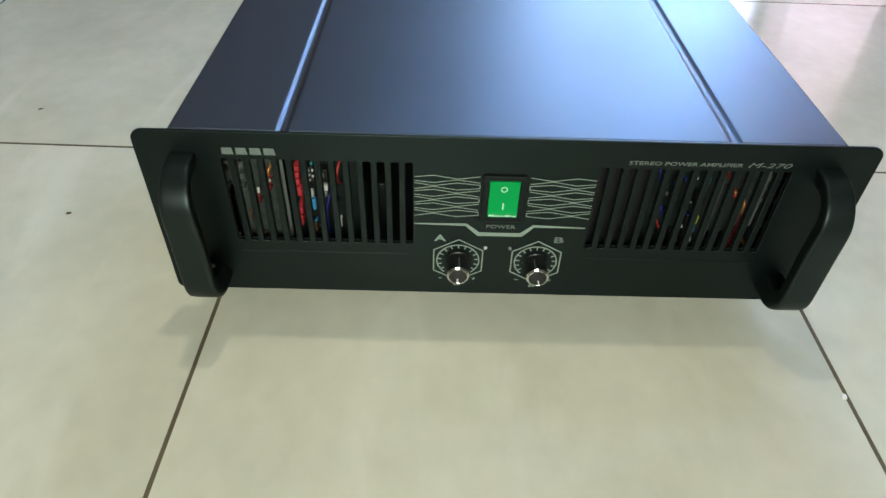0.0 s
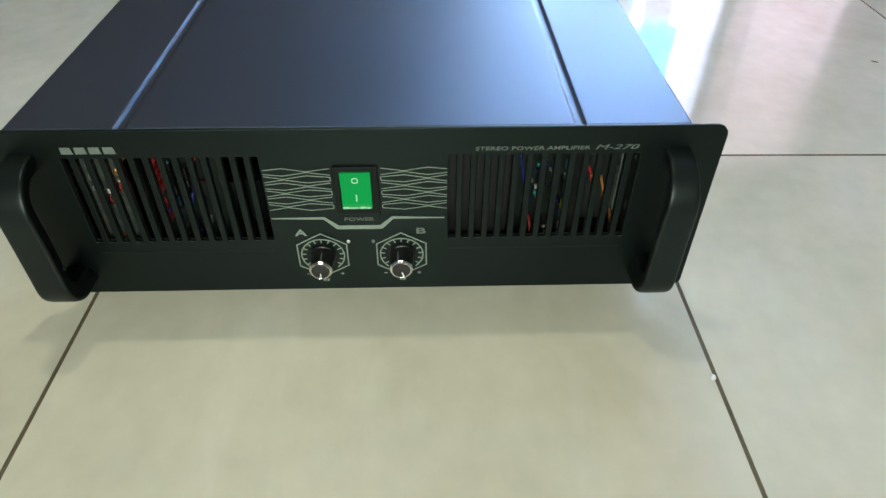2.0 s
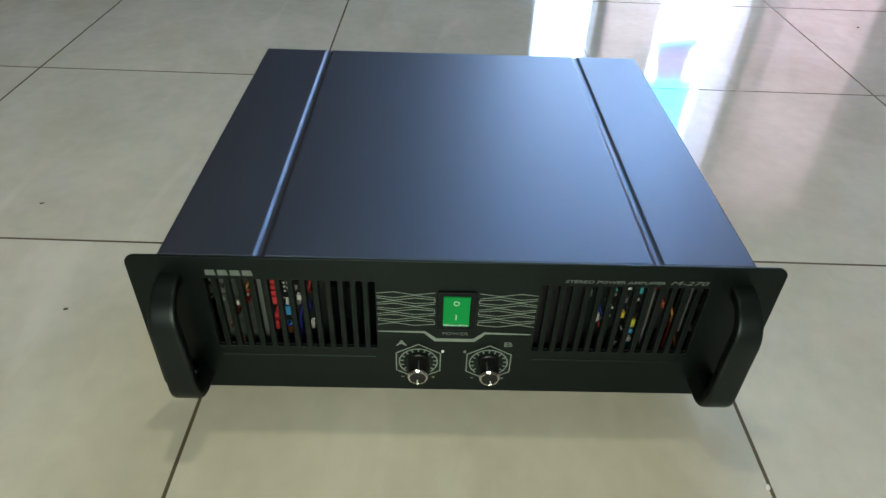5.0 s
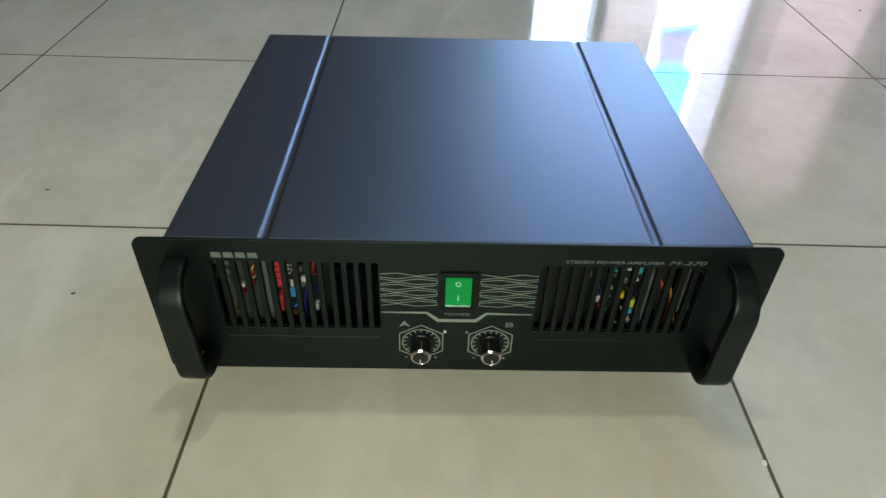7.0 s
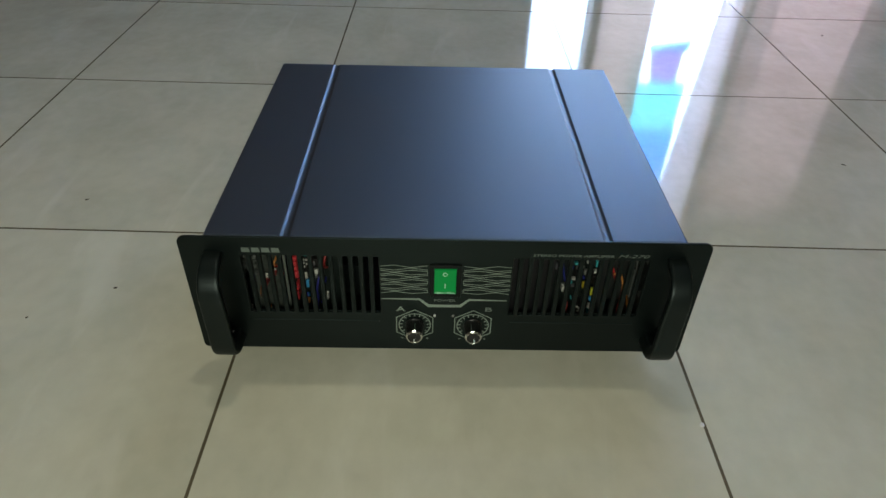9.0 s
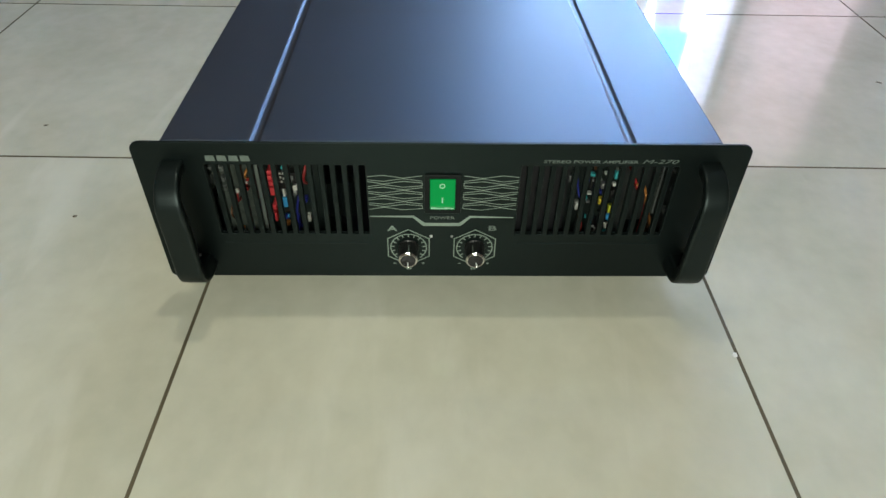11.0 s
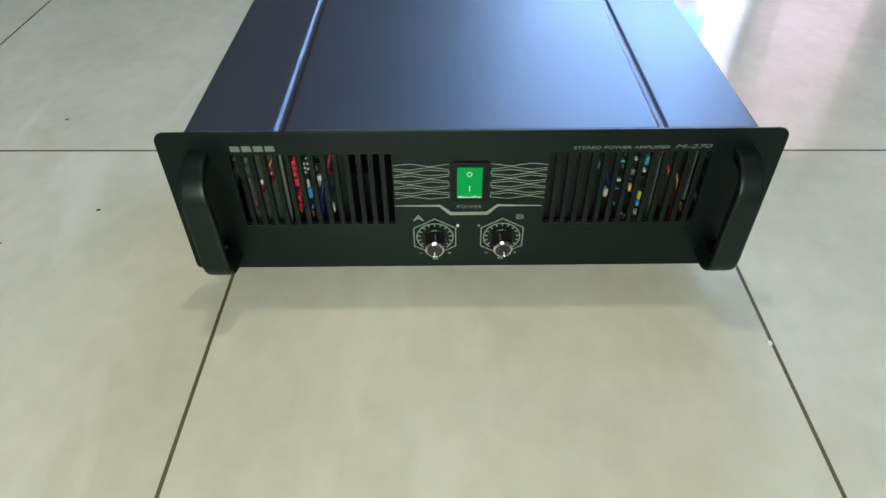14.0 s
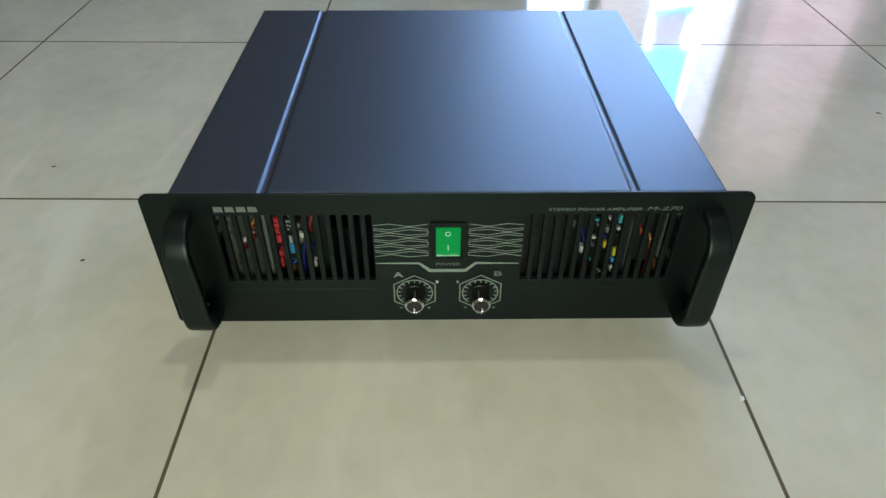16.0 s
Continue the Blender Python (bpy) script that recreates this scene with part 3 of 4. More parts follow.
# volume controls
def dial(cx, cz):
    """The printed scale round a control."""
    hexa = [(cx + 0.0206 * math.sin(radians(60 * k)), cz + 0.0202 * math.cos(radians(60 * k))) for k in range(6)]
    part("scale_border", ribbon(hexa, 0.0009, 0, closed=True), PRINT, panel)
    bm = bmesh.new()
    arc = [(cx + 0.0155 * math.sin(radians(a)), cz + 0.0150 * math.cos(radians(a))) for a in range(-140, 141, 7)]
    ribbon(arc, 0.0009, 0, bm=bm)
    for k in range(13):
        a = radians(-126 + 21 * k)
        ribbon([(cx + r * math.sin(a), cz + r * 0.97 * math.cos(a)) for r in (0.0153, 0.0122)], 0.0009, 0, thick=0.00019, bm=bm)
    part("scale_ring", bm, PRINT, panel)
    part("minus_mark", ribbon([(cx - 0.0138, cz - 0.0183), (cx - 0.0112, cz - 0.0183)], 0.0007, 0), PRINT, panel)
    bm = ribbon([(cx + 0.0112, cz - 0.0183), (cx + 0.0138, cz - 0.0183)], 0.0007, 0)
    part("plus_mark", ribbon([(cx + 0.0125, cz - 0.0170), (cx + 0.0125, cz - 0.0196)], 0.0007, 0, thick=0.00019, bm=bm), PRINT, panel)
    for dx in (-0.0014, 0.0012):
        part("unit_mark", ribbon([(cx + dx, cz - 0.0232), (cx + dx, cz - 0.0258)], 0.0018, 0), PRINT, panel)


TO_FRONT = pose(0, 0, 0, 90, 0, 0)           # z of a turned solid towards the viewer


def knob():
    k = tagged(new("knob"), "black ribbed volume knob with a chrome ring")
    bm = bmesh.new()
    steps, prof = 60, [(0.0090, 0.0002), (0.0090, 0.0008), (0.0087, 0.0012), (0.0085, 0.0014), (0.0078, 0.0150), (0.0072, 0.0162)]
    rings = []
    for j, (r, z) in enumerate(prof):
        rings.append([bm.verts.new(((r - (0.00035 if (i % 2 and 2 < j < 5) else 0)) * math.cos(2 * math.pi * i / steps),
                                    (r - (0.00035 if (i % 2 and 2 < j < 5) else 0)) * math.sin(2 * math.pi * i / steps), z)) for i in range(steps)])
    for a, b in zip(rings, rings[1:]):
        for i in range(steps):
            bm.faces.new((a[i], a[(i + 1) % steps], b[(i + 1) % steps], b[i]))
    bm.faces.new(rings[-1])
    part("grip", bm, GLOSSY, k, smooth=35, at=TO_FRONT)
    bm = lathe([(0.0060, 0.0155), (0.0079, 0.0157), (0.0081, 0.0160), (0.0081, 0.0163), (0.0076, 0.0167)]
               + [(0.0070 + 0.0006 * math.cos(radians(a)), 0.0169 + 0.0009 * math.sin(radians(a))) for a in range(0, 181, 20)] + [(0.0060, 0.0166)], steps=48)
    part("chrome_ring", bm, CHROME, k, "chrome ring", smooth=40, at=TO_FRONT)
    bm = lathe([(0.0066, 0.0168), (0.0066, 0.01735), (0.0030, 0.01745), (0.0006, 0.01748)], steps=48)
    part("cap", bm, BRUSHED, k, "dark polished metal cap", smooth=40, at=TO_FRONT)
    bm = box(-0.0004, 0.0004, -0.0184, -0.0172, -0.0064, -0.0022, 0.00015, 1)
    part("pointer", bm, WHITE, k, "white pointer line")
    bm = box(-0.0004, 0.0004, -0.0150, -0.0060, 0.0076, 0.0083, 0.00015, 1)
    part("pointer", bm, DIMPRINT, k)
    k.parent = amp
    return k


CONTROLS = ((-0.0290, 0.0537, 4), (0.0283, 0.0537, -16))
first = knob()
first.matrix_basis = pose(CONTROLS[0][0], 0, CONTROLS[0][1], 0, CONTROLS[0][2], 0)
copy_thing(first, pose(CONTROLS[1][0], 0, CONTROLS[1][1], 0, CONTROLS[1][2], 0))
for cx, cz, _ in CONTROLS:
    dial(cx, cz)
for x, mat, words in ((-0.0095, LENS, "pale clear indicator lamp, unlit"), (0.0083, DIMLENS, "smoky indicator lamp, unlit")):
    bm = lathe([(0.0013, -0.001), (0.0013, 0.0005), (0.0011, 0.0011), (0.0006, 0.0015), (0.0001, 0.0016)], steps=16)
    part("indicator_lamp", bm, mat, panel, words, smooth=50, at=pose(x, 0, 0.0668, 90, 0, 0))


# carrying handles
def handle(side):
    """A strap bent to a D; it widens from its upper leg to the grip, with a flat front and narrow rounded edges."""
    bm = bmesh.new()
    yb, zt, zb, r1, r2 = -0.0300, 0.1362, 0.0400, 0.0230, 0.0165
    path = [(0.0, zt)] + [(yb + r1 - r1 * math.sin(radians(a)), zt - r1 + r1 * math.cos(radians(a))) for a in range(0, 91, 9)]
    path += [(yb, zt - r1 - (zt - zb - r1 - r2) * k / 8) for k in range(1, 8)]
    path += [(yb + r2 - r2 * math.cos(radians(a)), zb + r2 - r2 * math.sin(radians(a))) for a in range(0, 91, 9)] + [(0.0, zb)]
    sides, rings = 36, []
    for i, (y, z) in enumerate(path):
        a, b = path[max(i - 1, 0)], path[min(i + 1, len(path) - 1)]
        d = Vector((b[0] - a[0], b[1] - a[1])).normalized()
        out = Vector((d.y, -d.x))
        grown = min(1.0, i / 14)
        half = 0.0090 + 0.0025 * grown * grown * (3 - 2 * grown)
        centre = side * (0.2112 - 0.0027 * grown)
        ring = []
        for k in range(sides):
            q = 2 * math.pi * (k + 0.5) / sides
            c, s = math.cos(q), math.sin(q)
            w = 0.0070 * math.copysign(abs(s) ** 0.34, s)
            u = half * math.copysign(abs(c) ** 0.26, c) * (0.83 + 0.17 * w / 0.0070)
            ring.append(bm.verts.new((centre + u, y + out.x * w, z + out.y * w)))
        rings.append(ring)
    for a, b in zip(rings, rings[1:]):
        for k in range(sides):
            bm.faces.new((a[k], a[(k + 1) % sides], b[(k + 1) % sides], b[k]))
    bm.faces.new(rings[0])
    bm.faces.new(rings[-1])
    return bm


for s in (-1, 1):
    h = part("handle", handle(s), PLASTIC, amp, "thick moulded black handle", smooth=60)
    if s < 0:
        bm = lathe([(0.0016, -0.001), (0.0016, 0.0004), (0.0012, 0.0007), (0.0004, 0.0008)], steps=16)
        part("screw", bm, BRUSHED, h, "small steel screw head", smooth=40, at=pose(-0.1971, -0.0295, 0.0710, 0, 90, 0))

# cover with two pressed grooves
BACK, CASE, LID = 0.3915, 0.2182, 0.1591


def groove(c):
    half = [(0.0058, 0), (0.0045, 0), (0.0041, -0.00012), (0.0037, -0.00036), (0.0021, -0.00128), (0.0017, -0.00145), (0.0005, -0.0015)]
    return [(c - x, z) for x, z in half] + [(c + x, z) for x, z in half[::-1]]


prof = [(-CASE, BASE + 0.001)]
prof += [(-CASE + 0.002 - 0.002 * math.cos(radians(a)), LID - 0.002 + 0.002 * math.sin(radians(a))) for a in range(0, 91, 18)]
prof += [(-CASE + 0.0030, LID)]
for c in (-0.1450, 0.1455):
    prof += [(x, LID + z) for x, z in groove(c)]
prof += [(CASE - 0.0030, LID)]
prof += [(CASE - 0.002 + 0.002 * math.sin(radians(a)), LID - 0.002 + 0.002 * math.cos(radians(a))) for a in range(0, 91, 18)]
prof += [(CASE, BASE + 0.001)]
bm = bmesh.new()
rows = [[bm.verts.new((x, y, z)) for x, z in prof] for y in (PT + 0.0002, PT + 0.0012, 0.13, 0.26, BACK - 0.0012, BACK)]
for a, b in zip(rows, rows[1:]):
    for i in range(len(prof) - 1):
        bm.faces.new((a[i], a[i + 1], b[i + 1], b[i]))
cover = part("cover", bm, COVER, amp, "satin black steel cover with two pressed grooves", smooth=50)
mod = cover.modifiers.new("thickness", "SOLIDIFY")
mod.thickness, mod.offset = 0.0012, -1
part("base_plate", box(-CASE + 0.0014, CASE - 0.0014, PT + 0.0002, BACK - 0.001, BASE + 0.0006, BASE + 0.0020), COVER, amp)
part("rear_panel", box(-CASE + 0.0014, CASE - 0.0014, BACK - 0.0026, BACK - 0.0012, BASE + 0.0022, LID - 0.0036), COVER, amp)
for x in (-0.170, 0.170):
    for y in (0.045, 0.335):
        bm = lathe([(0.0150, 0.0), (0.0165, 0.0015), (0.0175, BASE + 0.0004)], steps=28)
        part("foot", bm, RUBBER, amp, "black rubber foot", smooth=40, at=Matrix.Translation((x, y, 0)))


# ---- inside the amplifier, seen through the slots ----
def can(x, y, z0, z1, r, material, name="capacitor", label=""):
    bm = lathe([(r * 0.9, 0), (r, 0.0006), (r, z1 - z0 - 0.001), (r * 0.9, z1 - z0), (r * 0.3, z1 - z0 - 0.0004)], steps=20)
    return part(name, bm, material, amp, label, smooth=40, at=Matrix.Translation((x, y, z0)))


def film(x, y, z, w, d, h, material, name="capacitor", label=""):
    return part(name, box(-w / 2, w / 2, -d / 2, d / 2, -h / 2, h / 2, min(w, d, h) * 0.18, 2), material, amp, label, smooth=40, at=pose(x, y, z))


def wire(points, r, material, label=""):
    return part("wire", tube(bent(points), r), material, amp, label, smooth=60)


for s in (-1, 1):
    x0, x1 = sorted((s * 0.100, s * 0.205))
    part("circuit_board", box(x0, x1, 0.012, 0.165, 0.0315, 0.0331), BOARD, amp, "dark green circuit board")
    # finned aluminium heat sink standing along the side
    part("heat_sink", box(min(s * 0.196, s * 0.201), max(s * 0.196, s * 0.201), 0.020, 0.150, 0.036, 0.130), DARKALU, amp, "dark aluminium heat sink")
    for k in range(1, 4):
        y = 0.030 + 0.028 * k
        part("heat_sink_fin", box(min(s * 0.172, s * 0.1955), max(s * 0.172, s * 0.1955), y, y + 0.0018, 0.040, 0.128), DARKALU, amp)
part("transformer", lathe([(0.020, 0), (0.050, 0.001), (0.056, 0.010), (0.056, 0.055), (0.050, 0.064), (0.020, 0.065)], steps=40), NAVY, amp,
     "dark blue taped ring transformer", smooth=50, at=Matrix.Translation((0.010, 0.140, 0.030)))

# made-up sheet behind the inner right slots, so they read less black
BACKING = varied("dark_grey_sheet", (0.0016, 0.0018, 0.0028), (0.0026, 0.0029, 0.0045), (0.5, 0.6), scale=40, fine=700, bump=0.05, depth=0.0002)
part("slot_backing", box(0.0590, 0.1045, 0.0150, 0.0162, 0.0360, 0.1330), BACKING, amp, "dark grey sheet added behind the slots to lift their black")

# upright boards that carry the small components
for s in (-1, 1):
    x0, x1 = sorted((s * 0.104, s * 0.1565))
    part("circuit_board", box(x0, x1, 0.0440, 0.0456, 0.0334, 0.1300), BOARD, amp, "dark green upright circuit board")
part("bracket", box(-0.1597, -0.1582, 0.0275, 0.120, 0.036, 0.132), DARKALU, amp, "upright dark metal bracket")
part("bracket", box(-0.1574, -0.1541, 0.0250, 0.0270, 0.036, 0.132), PALEALU, amp, "narrow pale grey metal strip")
part("bracket", box(0.1788, 0.1802, 0.0085, 0.0095, 0.0860, 0.1340), ALU, amp, "narrow grey metal strip")
part("bracket", box(0.1590, 0.1605, 0.028, 0.120, 0.036, 0.126), ALU, amp, "upright grey metal bracket")
part("bracket", box(-0.1883, -0.1600, 0.0200, 0.0212, 0.0500, 0.1340), PLATE, amp, "grey-green metal mounting plate")
part("bracket", box(-0.1990, -0.1885, 0.0200, 0.0212, 0.1040, 0.1340), PLATE, amp, "grey-green metal mounting plate")
part("bracket", box(0.1885, 0.1985, 0.0430, 0.0446, 0.0580, 0.1340), PLATE, amp, "grey-green metal strip")
film(-0.1460, 0.0357, 0.1128, 0.0042, 0.0175, 0.0039, RED, "capacitor", "glossy red film capacitor")
film(-0.1464, 0.0357, 0.1072, 0.0042, 0.0175, 0.0045, RED, "capacitor", "glossy red film capacitor")
film(-0.1464, 0.0357, 0.1010, 0.0042, 0.0175, 0.0052, RED, "capacitor", "glossy red film capacitor")
film(-0.1461, 0.0357, 0.0929, 0.0043, 0.0175, 0.0082, RED, "capacitor", "glossy red film capacitor")
film(-0.1466, 0.0357, 0.0762, 0.0034, 0.0175, 0.0055, RED, "capacitor", "glossy red film capacitor")
film(-0.1482, 0.0367, 0.0636, 0.0039, 0.0155, 0.0100, RED, "capacitor", "glossy red film capacitor")
film(-0.1421, 0.0377, 0.0823, 0.0029, 0.0135, 0.0132, PLASTIC, "ferrite")
film(-0.1374, 0.0377, 0.1028, 0.0061, 0.0135, 0.0194, GLOSSY, "capacitor", "black capacitor with pale print")
film(-0.1375, 0.0295, 0.1104, 0.0016, 0.0012, 0.0018, CREAM, "print")
film(-0.1347, 0.0295, 0.1105, 0.0016, 0.0012, 0.0018, CREAM, "print")
film(-0.1375, 0.0295, 0.1065, 0.0016, 0.0012, 0.0018, CREAM, "print")
film(-0.1349, 0.0295, 0.1054, 0.0016, 0.0012, 0.0018, CREAM, "print")
film(-0.1372, 0.0295, 0.1020, 0.0016, 0.0012, 0.0018, CREAM, "print")
film(-0.1378, 0.0352, 0.0875, 0.0024, 0.0045, 0.0083, CREAM, "resistor", "grey ceramic resistor")
film(-0.1402, 0.0332, 0.0924, 0.0019, 0.0045, 0.0023, CREAM, "resistor")
film(-0.1383, 0.0352, 0.0767, 0.0049, 0.0045, 0.0103, SKYBLUE, "capacitor", "light blue capacitor")
film(-0.1388, 0.0352, 0.0612, 0.0045, 0.0045, 0.0022, SKYBLUE, "connector", "pale blue plug")
film(-0.1389, 0.0352, 0.0530, 0.0035, 0.0045, 0.0051, COPPER, "resistor", "brown resistor")
film(-0.1290, 0.0397, 0.0955, 0.0072, 0.0095, 0.0233, GLOSSY, "capacitor", "black electrolytic capacitor")
film(-0.1267, 0.0312, 0.0952, 0.0038, 0.0045, 0.0052, CREAM, "washer")
film(-0.1273, 0.0312, 0.0899, 0.0033, 0.0045, 0.0047, STEEL, "washer")
film(-0.1290, 0.0325, 0.1040, 0.0028, 0.0012, 0.0046, STEEL, "print")
film(-0.1299, 0.0372, 0.0515, 0.0035, 0.0045, 0.0168, NAVY, "capacitor", "dark blue film capacitor")
film(-0.1209, 0.0407, 0.0757, 0.0029, 0.0075, 0.0037, NAVY, "capacitor", "dark blue film capacitor")
film(-0.1203, 0.0412, 0.0550, 0.0035, 0.0065, 0.0071, CREAM, "capacitor", "pale capacitor")
film(-0.1657, 0.0260, 0.0518, 0.0030, 0.0060, 0.0038, TEAL, "terminal", "small teal terminal")
film(-0.1945, 0.0240, 0.0538, 0.0030, 0.0060, 0.0032, CREAM, "terminal")
film(-0.1907, 0.0175, 0.1253, 0.0041, 0.0060, 0.0028, ALU, "clip", "grey metal clip")
film(-0.1921, 0.0175, 0.1142, 0.0042, 0.0060, 0.0091, ALU, "clip", "grey metal clip")
film(-0.1924, 0.0175, 0.1062, 0.0038, 0.0060, 0.0029, ALU, "clip", "grey metal clip")
film(-0.1808, 0.0175, 0.1243, 0.0037, 0.0060, 0.0044, ALU, "clip", "grey metal clip")
film(-0.1814, 0.0175, 0.1143, 0.0037, 0.0060, 0.0051, ALU, "clip", "grey metal clip")
film(-0.1819, 0.0175, 0.1046, 0.0038, 0.0060, 0.0035, ALU, "clip", "grey metal clip")
film(0.1087, 0.0292, 0.1082, 0.0014, 0.0045, 0.0068, STEEL, "bracket")
film(0.1220, 0.0407, 0.0708, 0.0040, 0.0075, 0.0075, CREAM, "capacitor", "pale film capacitor")
film(0.1283, 0.0312, 0.0908, 0.0039, 0.0045, 0.0015, CREAM, "terminal")
film(0.1285, 0.0312, 0.0818, 0.0029, 0.0045, 0.0015, STEEL, "terminal")
film(0.1285, 0.0312, 0.1104, 0.0038, 0.0045, 0.0023, TEAL, "terminal", "small teal terminal")
film(0.1324, 0.0397, 0.0983, 0.0068, 0.0095, 0.0152, GLOSSY, "capacitor", "black electrolytic capacitor")
film(0.1357, 0.0260, 0.0573, 0.0025, 0.0012, 0.0019, CREAM, "print")
film(0.1382, 0.0260, 0.0547, 0.0025, 0.0012, 0.0019, CREAM, "print")
film(0.1373, 0.0260, 0.0515, 0.0025, 0.0012, 0.0019, CREAM, "print")
film(0.1389, 0.0362, 0.0507, 0.0061, 0.0165, 0.0104, GLOSSY, "capacitor", "black capacitor with pale print")
film(0.1401, 0.0312, 0.1117, 0.0033, 0.0045, 0.0017, CREAM, "terminal")
film(0.1399, 0.0332, 0.0977, 0.0038, 0.0045, 0.0058, STEEL, "capacitor", "grey capacitor")
film(0.1403, 0.0332, 0.0810, 0.0034, 0.0045, 0.0067, YELLOW, "capacitor", "yellow film capacitor")
film(0.1501, 0.0332, 0.1087, 0.0043, 0.0045, 0.0074, TEAL, "capacitor", "teal film capacitor")
film(0.1493, 0.0332, 0.0989, 0.0029, 0.0045, 0.0029, CREAM, "terminal")
film(0.1489, 0.0292, 0.0756, 0.0039, 0.0045, 0.0086, LIME, "capacitor", "lime yellow capacitor")
film(0.1488, 0.0292, 0.0663, 0.0035, 0.0045, 0.0050, SKYBLUE, "capacitor", "light blue capacitor")
film(0.1488, 0.0292, 0.0561, 0.0040, 0.0045, 0.0051, CREAM, "connector", "small white plug")
film(0.1487, 0.0292, 0.0490, 0.0040, 0.0045, 0.0046, TEAL, "connector", "small teal plug")
film(0.1508, 0.0387, 0.0869, 0.0063, 0.0115, 0.0108, GLOSSY, "capacitor", "black electrolytic capacitor")
film(0.1461, 0.0387, 0.0609, 0.0040, 0.0115, 0.0254, GLOSSY, "capacitor", "black electrolytic capacitor")
film(0.1831, 0.0175, 0.1233, 0.0033, 0.0060, 0.0045, ALU, "clip", "grey metal clip")
film(0.1832, 0.0175, 0.1137, 0.0028, 0.0060, 0.0034, ALU, "clip", "grey metal clip")
film(0.1839, 0.0175, 0.1038, 0.0029, 0.0060, 0.0029, ALU, "clip", "grey metal clip")
film(0.1930, 0.0175, 0.1234, 0.0028, 0.0060, 0.0028, ALU, "clip", "grey metal clip")
film(0.1949, 0.0175, 0.1039, 0.0029, 0.0060, 0.0029, ALU, "clip", "grey metal clip")
film(0.1932, 0.0175, 0.0828, 0.0030, 0.0060, 0.0062, ALU, "clip", "grey metal clip")
can(-0.1920, 0.034, 0.0335, 0.0900, 0.0090, PLASTIC, label="black electrolytic capacitor")
for x, y in ((-0.1080, 0.075), (-0.0900, 0.075), (0.1150, 0.070), (0.0980, 0.075)):
    can(x, y, 0.0335, 0.0720, 0.0080, PLASTIC, label="black electrolytic capacitor")
wire([(-0.1500, 0.040, 0.131), (-0.1585, 0.012, 0.1262), (-0.1603, 0.009, 0.1210), (-0.1600, 0.014, 0.1165)], 0.0010, COPPER, "bare copper wire")
wire([(-0.1600, 0.014, 0.1165), (-0.1607, 0.009, 0.1135), (-0.1607, 0.009, 0.1085), (-0.1650, 0.034, 0.098)], 0.0012, WIRE_RED, "red wire")
film(-0.1600, 0.0085, 0.1160, 0.0020, 0.0020, 0.0013, CREAM, "solder", "bright solder blob")
film(-0.1696, 0.0095, 0.1072, 0.0030, 0.0030, 0.0042, CREAM, "terminal", "pale terminal")
wire([(-0.1696, 0.012, 0.1055), (-0.1702, 0.009, 0.1020), (-0.1703, 0.009, 0.0968), (-0.1720, 0.034, 0.088)], 0.0013, WIRE_RED, "red wire")
film(-0.1707, 0.0095, 0.0680, 0.0022, 0.0030, 0.0024, COPPER, "terminal", "copper terminal")
film(-0.1712, 0.0092, 0.0658, 0.0034, 0.0030, 0.0016, CREAM, "terminal", "pale terminal")
wire([(-0.1772, 0.030, 0.096), (-0.1776, 0.010, 0.088), (-0.1784, 0.010, 0.0800), (-0.1840, 0.030, 0.060)], 0.0006, BROWN, "brown varnished wire")
wire([(0.1560, 0.030, 0.124), (0.1600, 0.010, 0.1165), (0.1608, 0.009, 0.1115), (0.1640, 0.030, 0.106)], 0.0011, WIRE_RED, "red wire")
film(0.1603, 0.0080, 0.1158, 0.0020, 0.0018, 0.0022, COPPER, "wire_end", "bare copper wire end")
wire([(0.1690, 0.016, 0.1100), (0.1701, 0.009, 0.1050), (0.1706, 0.0085, 0.1000), (0.1712, 0.009, 0.0965)], 0.0011, COPPER, "bare copper wire")
wire([(0.1712, 0.0095, 0.0968), (0.1716, 0.0095, 0.0880), (0.1728, 0.013, 0.0720), (0.1740, 0.020, 0.034)], 0.0010, WIRE_RED, "dark red wire")
wire([(0.1790, 0.010, 0.0630), (0.1806, 0.0085, 0.0640), (0.1822, 0.0085, 0.0655), (0.1850, 0.030, 0.070)], 0.0009, COPPER, "bare copper wire")
wire([(-0.1120, 0.044, 0.125), (-0.1165, 0.030, 0.1130), (-0.1180, 0.030, 0.1020), (-0.1170, 0.044, 0.090)], 0.0012, WIRE_RED, "red wire")
wire([(-0.1240, 0.044, 0.092), (-0.1265, 0.036, 0.0800), (-0.1290, 0.034, 0.0660), (-0.1290, 0.034, 0.034)], 0.0010, WIRE_BLUE, "blue wire")
wire([(0.1120, 0.044, 0.124), (0.1150, 0.034, 0.1130), (0.1190, 0.032, 0.0920), (0.1232, 0.030, 0.0800), (0.1240, 0.036, 0.072)], 0.0008, NAVY, "dark blue wire")
wire([(0.1222, 0.034, 0.070), (0.1240, 0.024, 0.0640), (0.1243, 0.020, 0.0540), (0.1250, 0.024, 0.034)], 0.0010, WIRE_RED, "red wire")


def coil(x, y, z, r, turns, pitch, wire_r, material, label):
    """A short wound coil standing on the board."""
    pts = [(x + r * math.cos(a), y + r * math.sin(a), z + pitch * a / (2 * math.pi)) for a in (2 * math.pi * k / 10 for k in range(turns * 10 + 1))]
    return part("coil", tube(pts, wire_r, 6), material, amp, label, smooth=60)


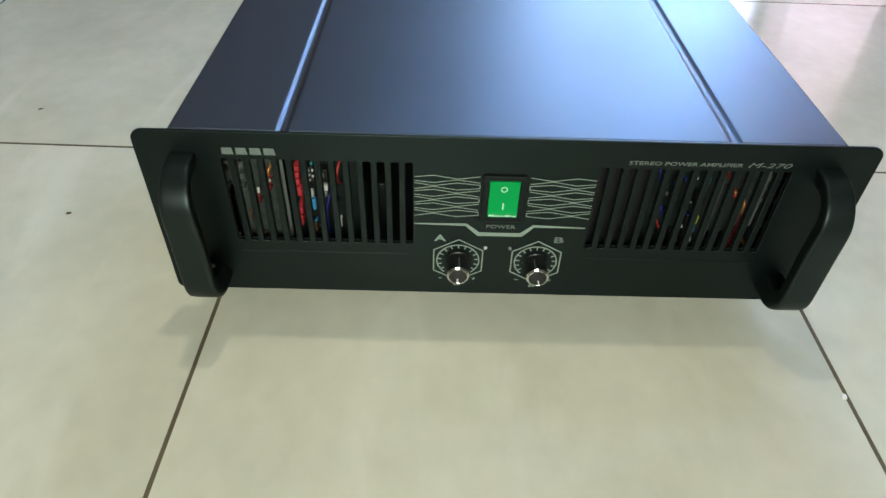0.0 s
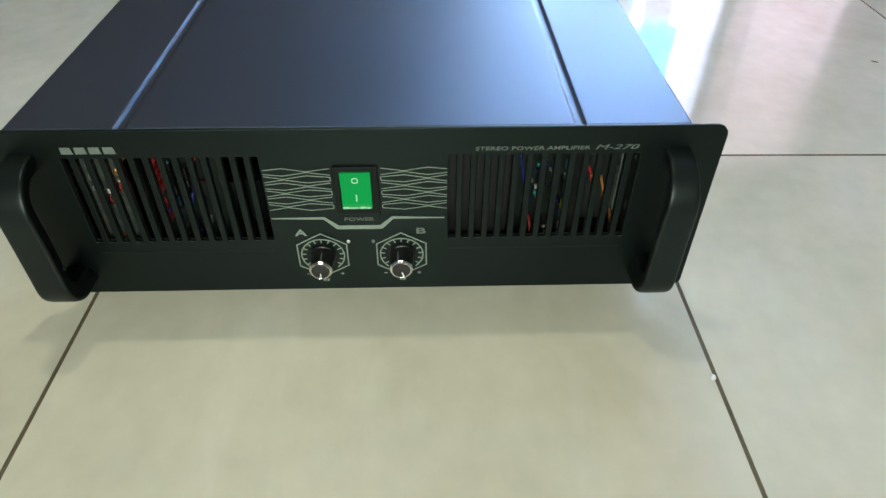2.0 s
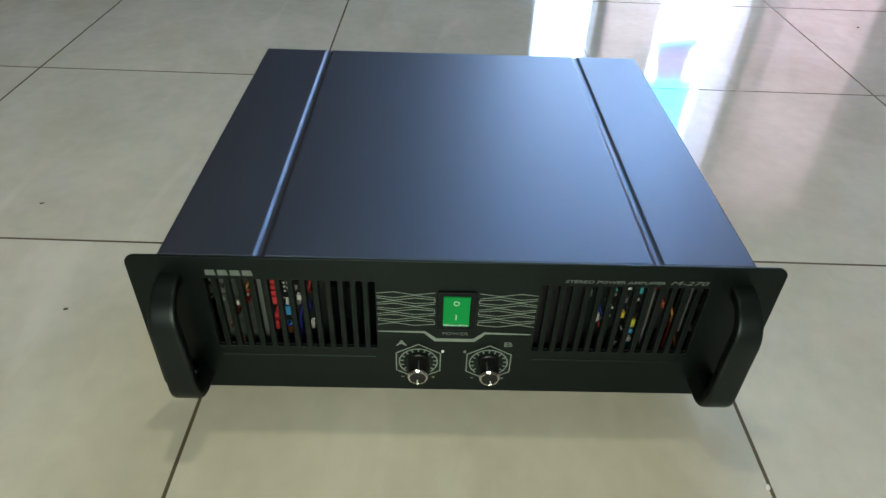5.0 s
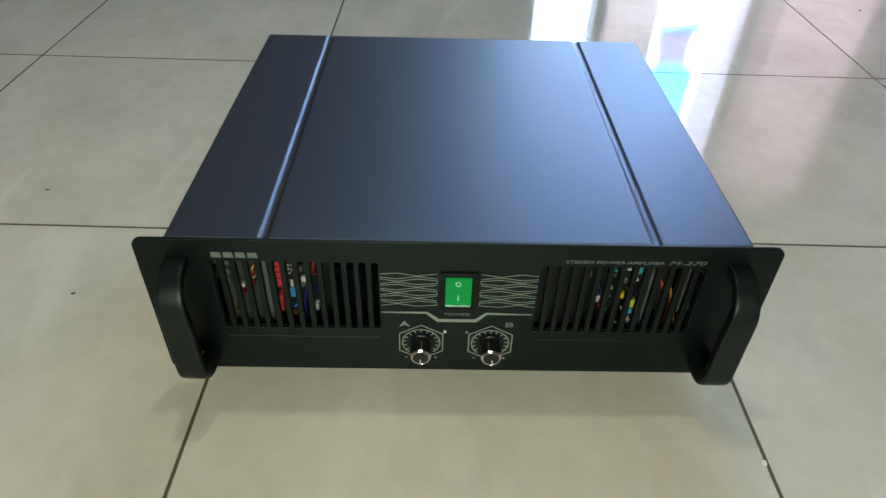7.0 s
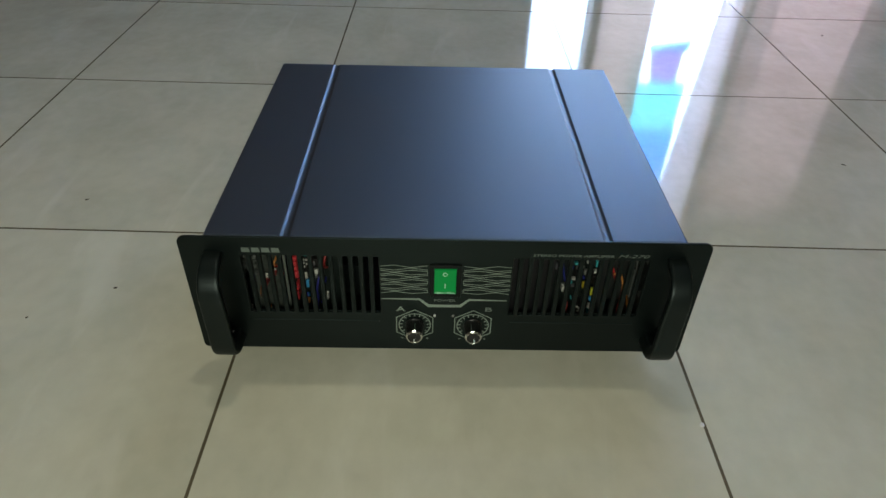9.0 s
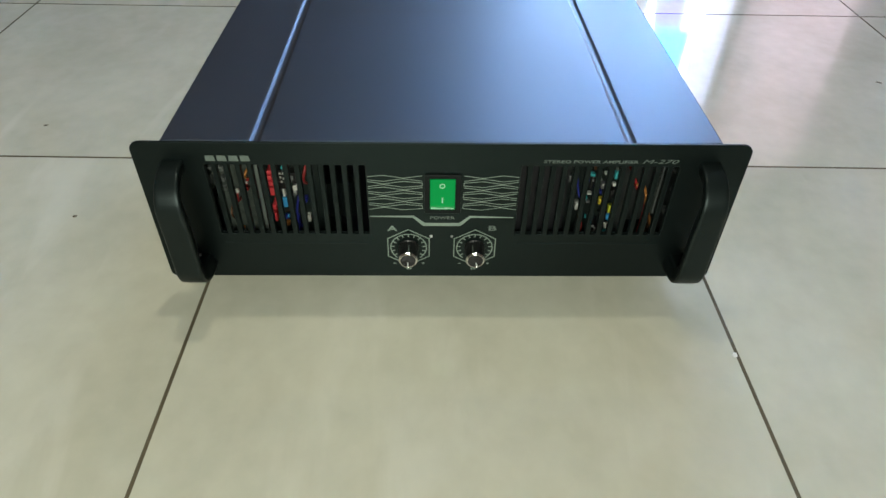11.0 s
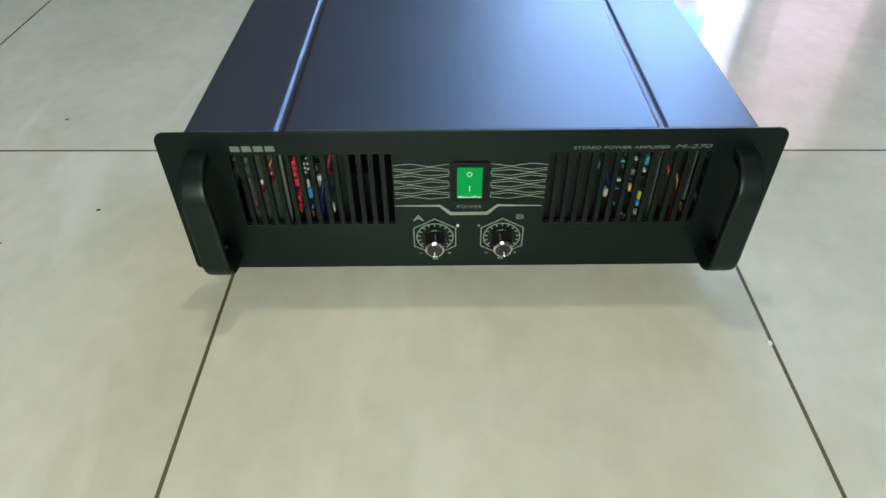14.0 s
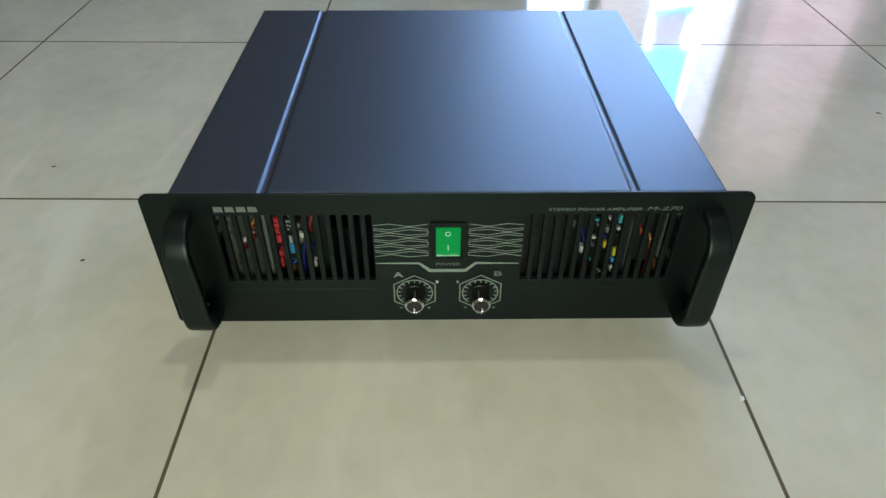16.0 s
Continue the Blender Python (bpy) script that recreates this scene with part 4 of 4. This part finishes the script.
coil(0.1925, 0.0400, 0.0345, 0.0024, 9, 0.0026, 0.0009, BROWN, "brown varnished coil")
coil(0.2010, 0.0400, 0.0345, 0.0022, 10, 0.0027, 0.0008, BROWN, "brown varnished coil")
coil(-0.1905, 0.0270, 0.0345, 0.0020, 6, 0.0024, 0.0008, BROWN, "brown varnished coil")

# small resistors and diodes crowded on the upright boards
random.seed(11)
DULL = (CREAM, STEEL, TEAL, NAVY, NAVY, BROWN, PALEALU, BOARD, GLOSSY)
for s in (-1, 1):
    for k in range(26):
        x, z = s * random.uniform(0.1250, 0.1555), random.uniform(0.038, 0.122)
        w, h = random.uniform(0.0009, 0.0019), random.uniform(0.0010, 0.0034)
        film(x, 0.0440 - 0.003 - random.uniform(0.0, 0.009), z, w, 0.0035, h, random.choice(DULL), "resistor")


# ---- small things on the floor ----
def crumb(x, y, size, stretch, turn, material, label, category="crumb"):
    bm = bmesh.new()
    bmesh.ops.create_icosphere(bm, subdivisions=2, radius=size)
    for v in bm.verts:
        n = 1 + 0.5 * noise.noise(v.co * (1.2 / size) + Vector((x * 40, y * 40, 0)))
        v.co = Vector((v.co.x * stretch * n, v.co.y * n, max(v.co.z * 0.5 * n, -size * 0.22)))
    low = min(v.co.z for v in bm.verts)
    tagged(part("crumb", bm, material, smooth=70, at=pose(x, y, -low, 0, 0, turn)), label, category, "specks on the floor")


DARK = plain("dark_dirt", (0.07, 0.055, 0.038), 0.8)
LIGHT = plain("pale_chip", (0.80, 0.80, 0.76), 0.6)
crumb(-0.379, 0.109, 0.0017, 1.4, 10, DARK, "small dark speck of dirt on a tile")
crumb(-0.487, 0.290, 0.0013, 2.2, 25, DARK, "thin dark sliver of dirt on a tile")
crumb(0.2475, -0.076, 0.0020, 1.5, 60, LIGHT, "pale chip lying on a tile joint")

crumb(0.627, 0.422, 0.0014, 3.0, -30, DARK, "thin dark fibre of dirt on a tile")
crumb(0.859, 0.997, 0.0020, 1.6, 40, DARK, "small dark speck of dirt on a far tile")
crumb(-0.456, 0.058, 0.0012, 1.3, 70, DARK, "tiny dark speck of dirt on a tile")

# ---- floor tiles ----
TILE_MESHES = {}
LEAN_X, LEAN_Y = 0.0092, -0.0150             # the courses are not quite square to one another


def tile(i, j):
    w, d = X_SEAMS[i + 1] - X_SEAMS[i] - GAP, Y_SEAMS[j + 1] - Y_SEAMS[j] - GAP
    key = (round(w, 4), round(d, 4))
    if key not in TILE_MESHES:
        bm = box(-w / 2, w / 2, -d / 2, d / 2, -0.008, 0, 0.00025, 1)
        for v in bm.verts:
            v.co = (v.co.x + LEAN_X * v.co.y, v.co.y + LEAN_Y * v.co.x, v.co.z)
        me = mesh_of("tile", bm, TILE)
        me.materials.append(TILE_BODY)
        for f in me.polygons:
            f.material_index = 0 if f.normal.z > 0.9 else 1
        TILE_MESHES[key] = me
    ob = new("tile", TILE_MESHES[key])
    ob.parent = floor
    x, y = (X_SEAMS[i] + X_SEAMS[i + 1]) / 2, (Y_SEAMS[j] + Y_SEAMS[j + 1]) / 2
    ob.matrix_basis = pose(x + LEAN_X * (y - 0.2135), y + LEAN_Y * x, 0)


for i in range(len(X_SEAMS) - 1):
    for j in range(len(Y_SEAMS) - 1):
        tile(i, j)
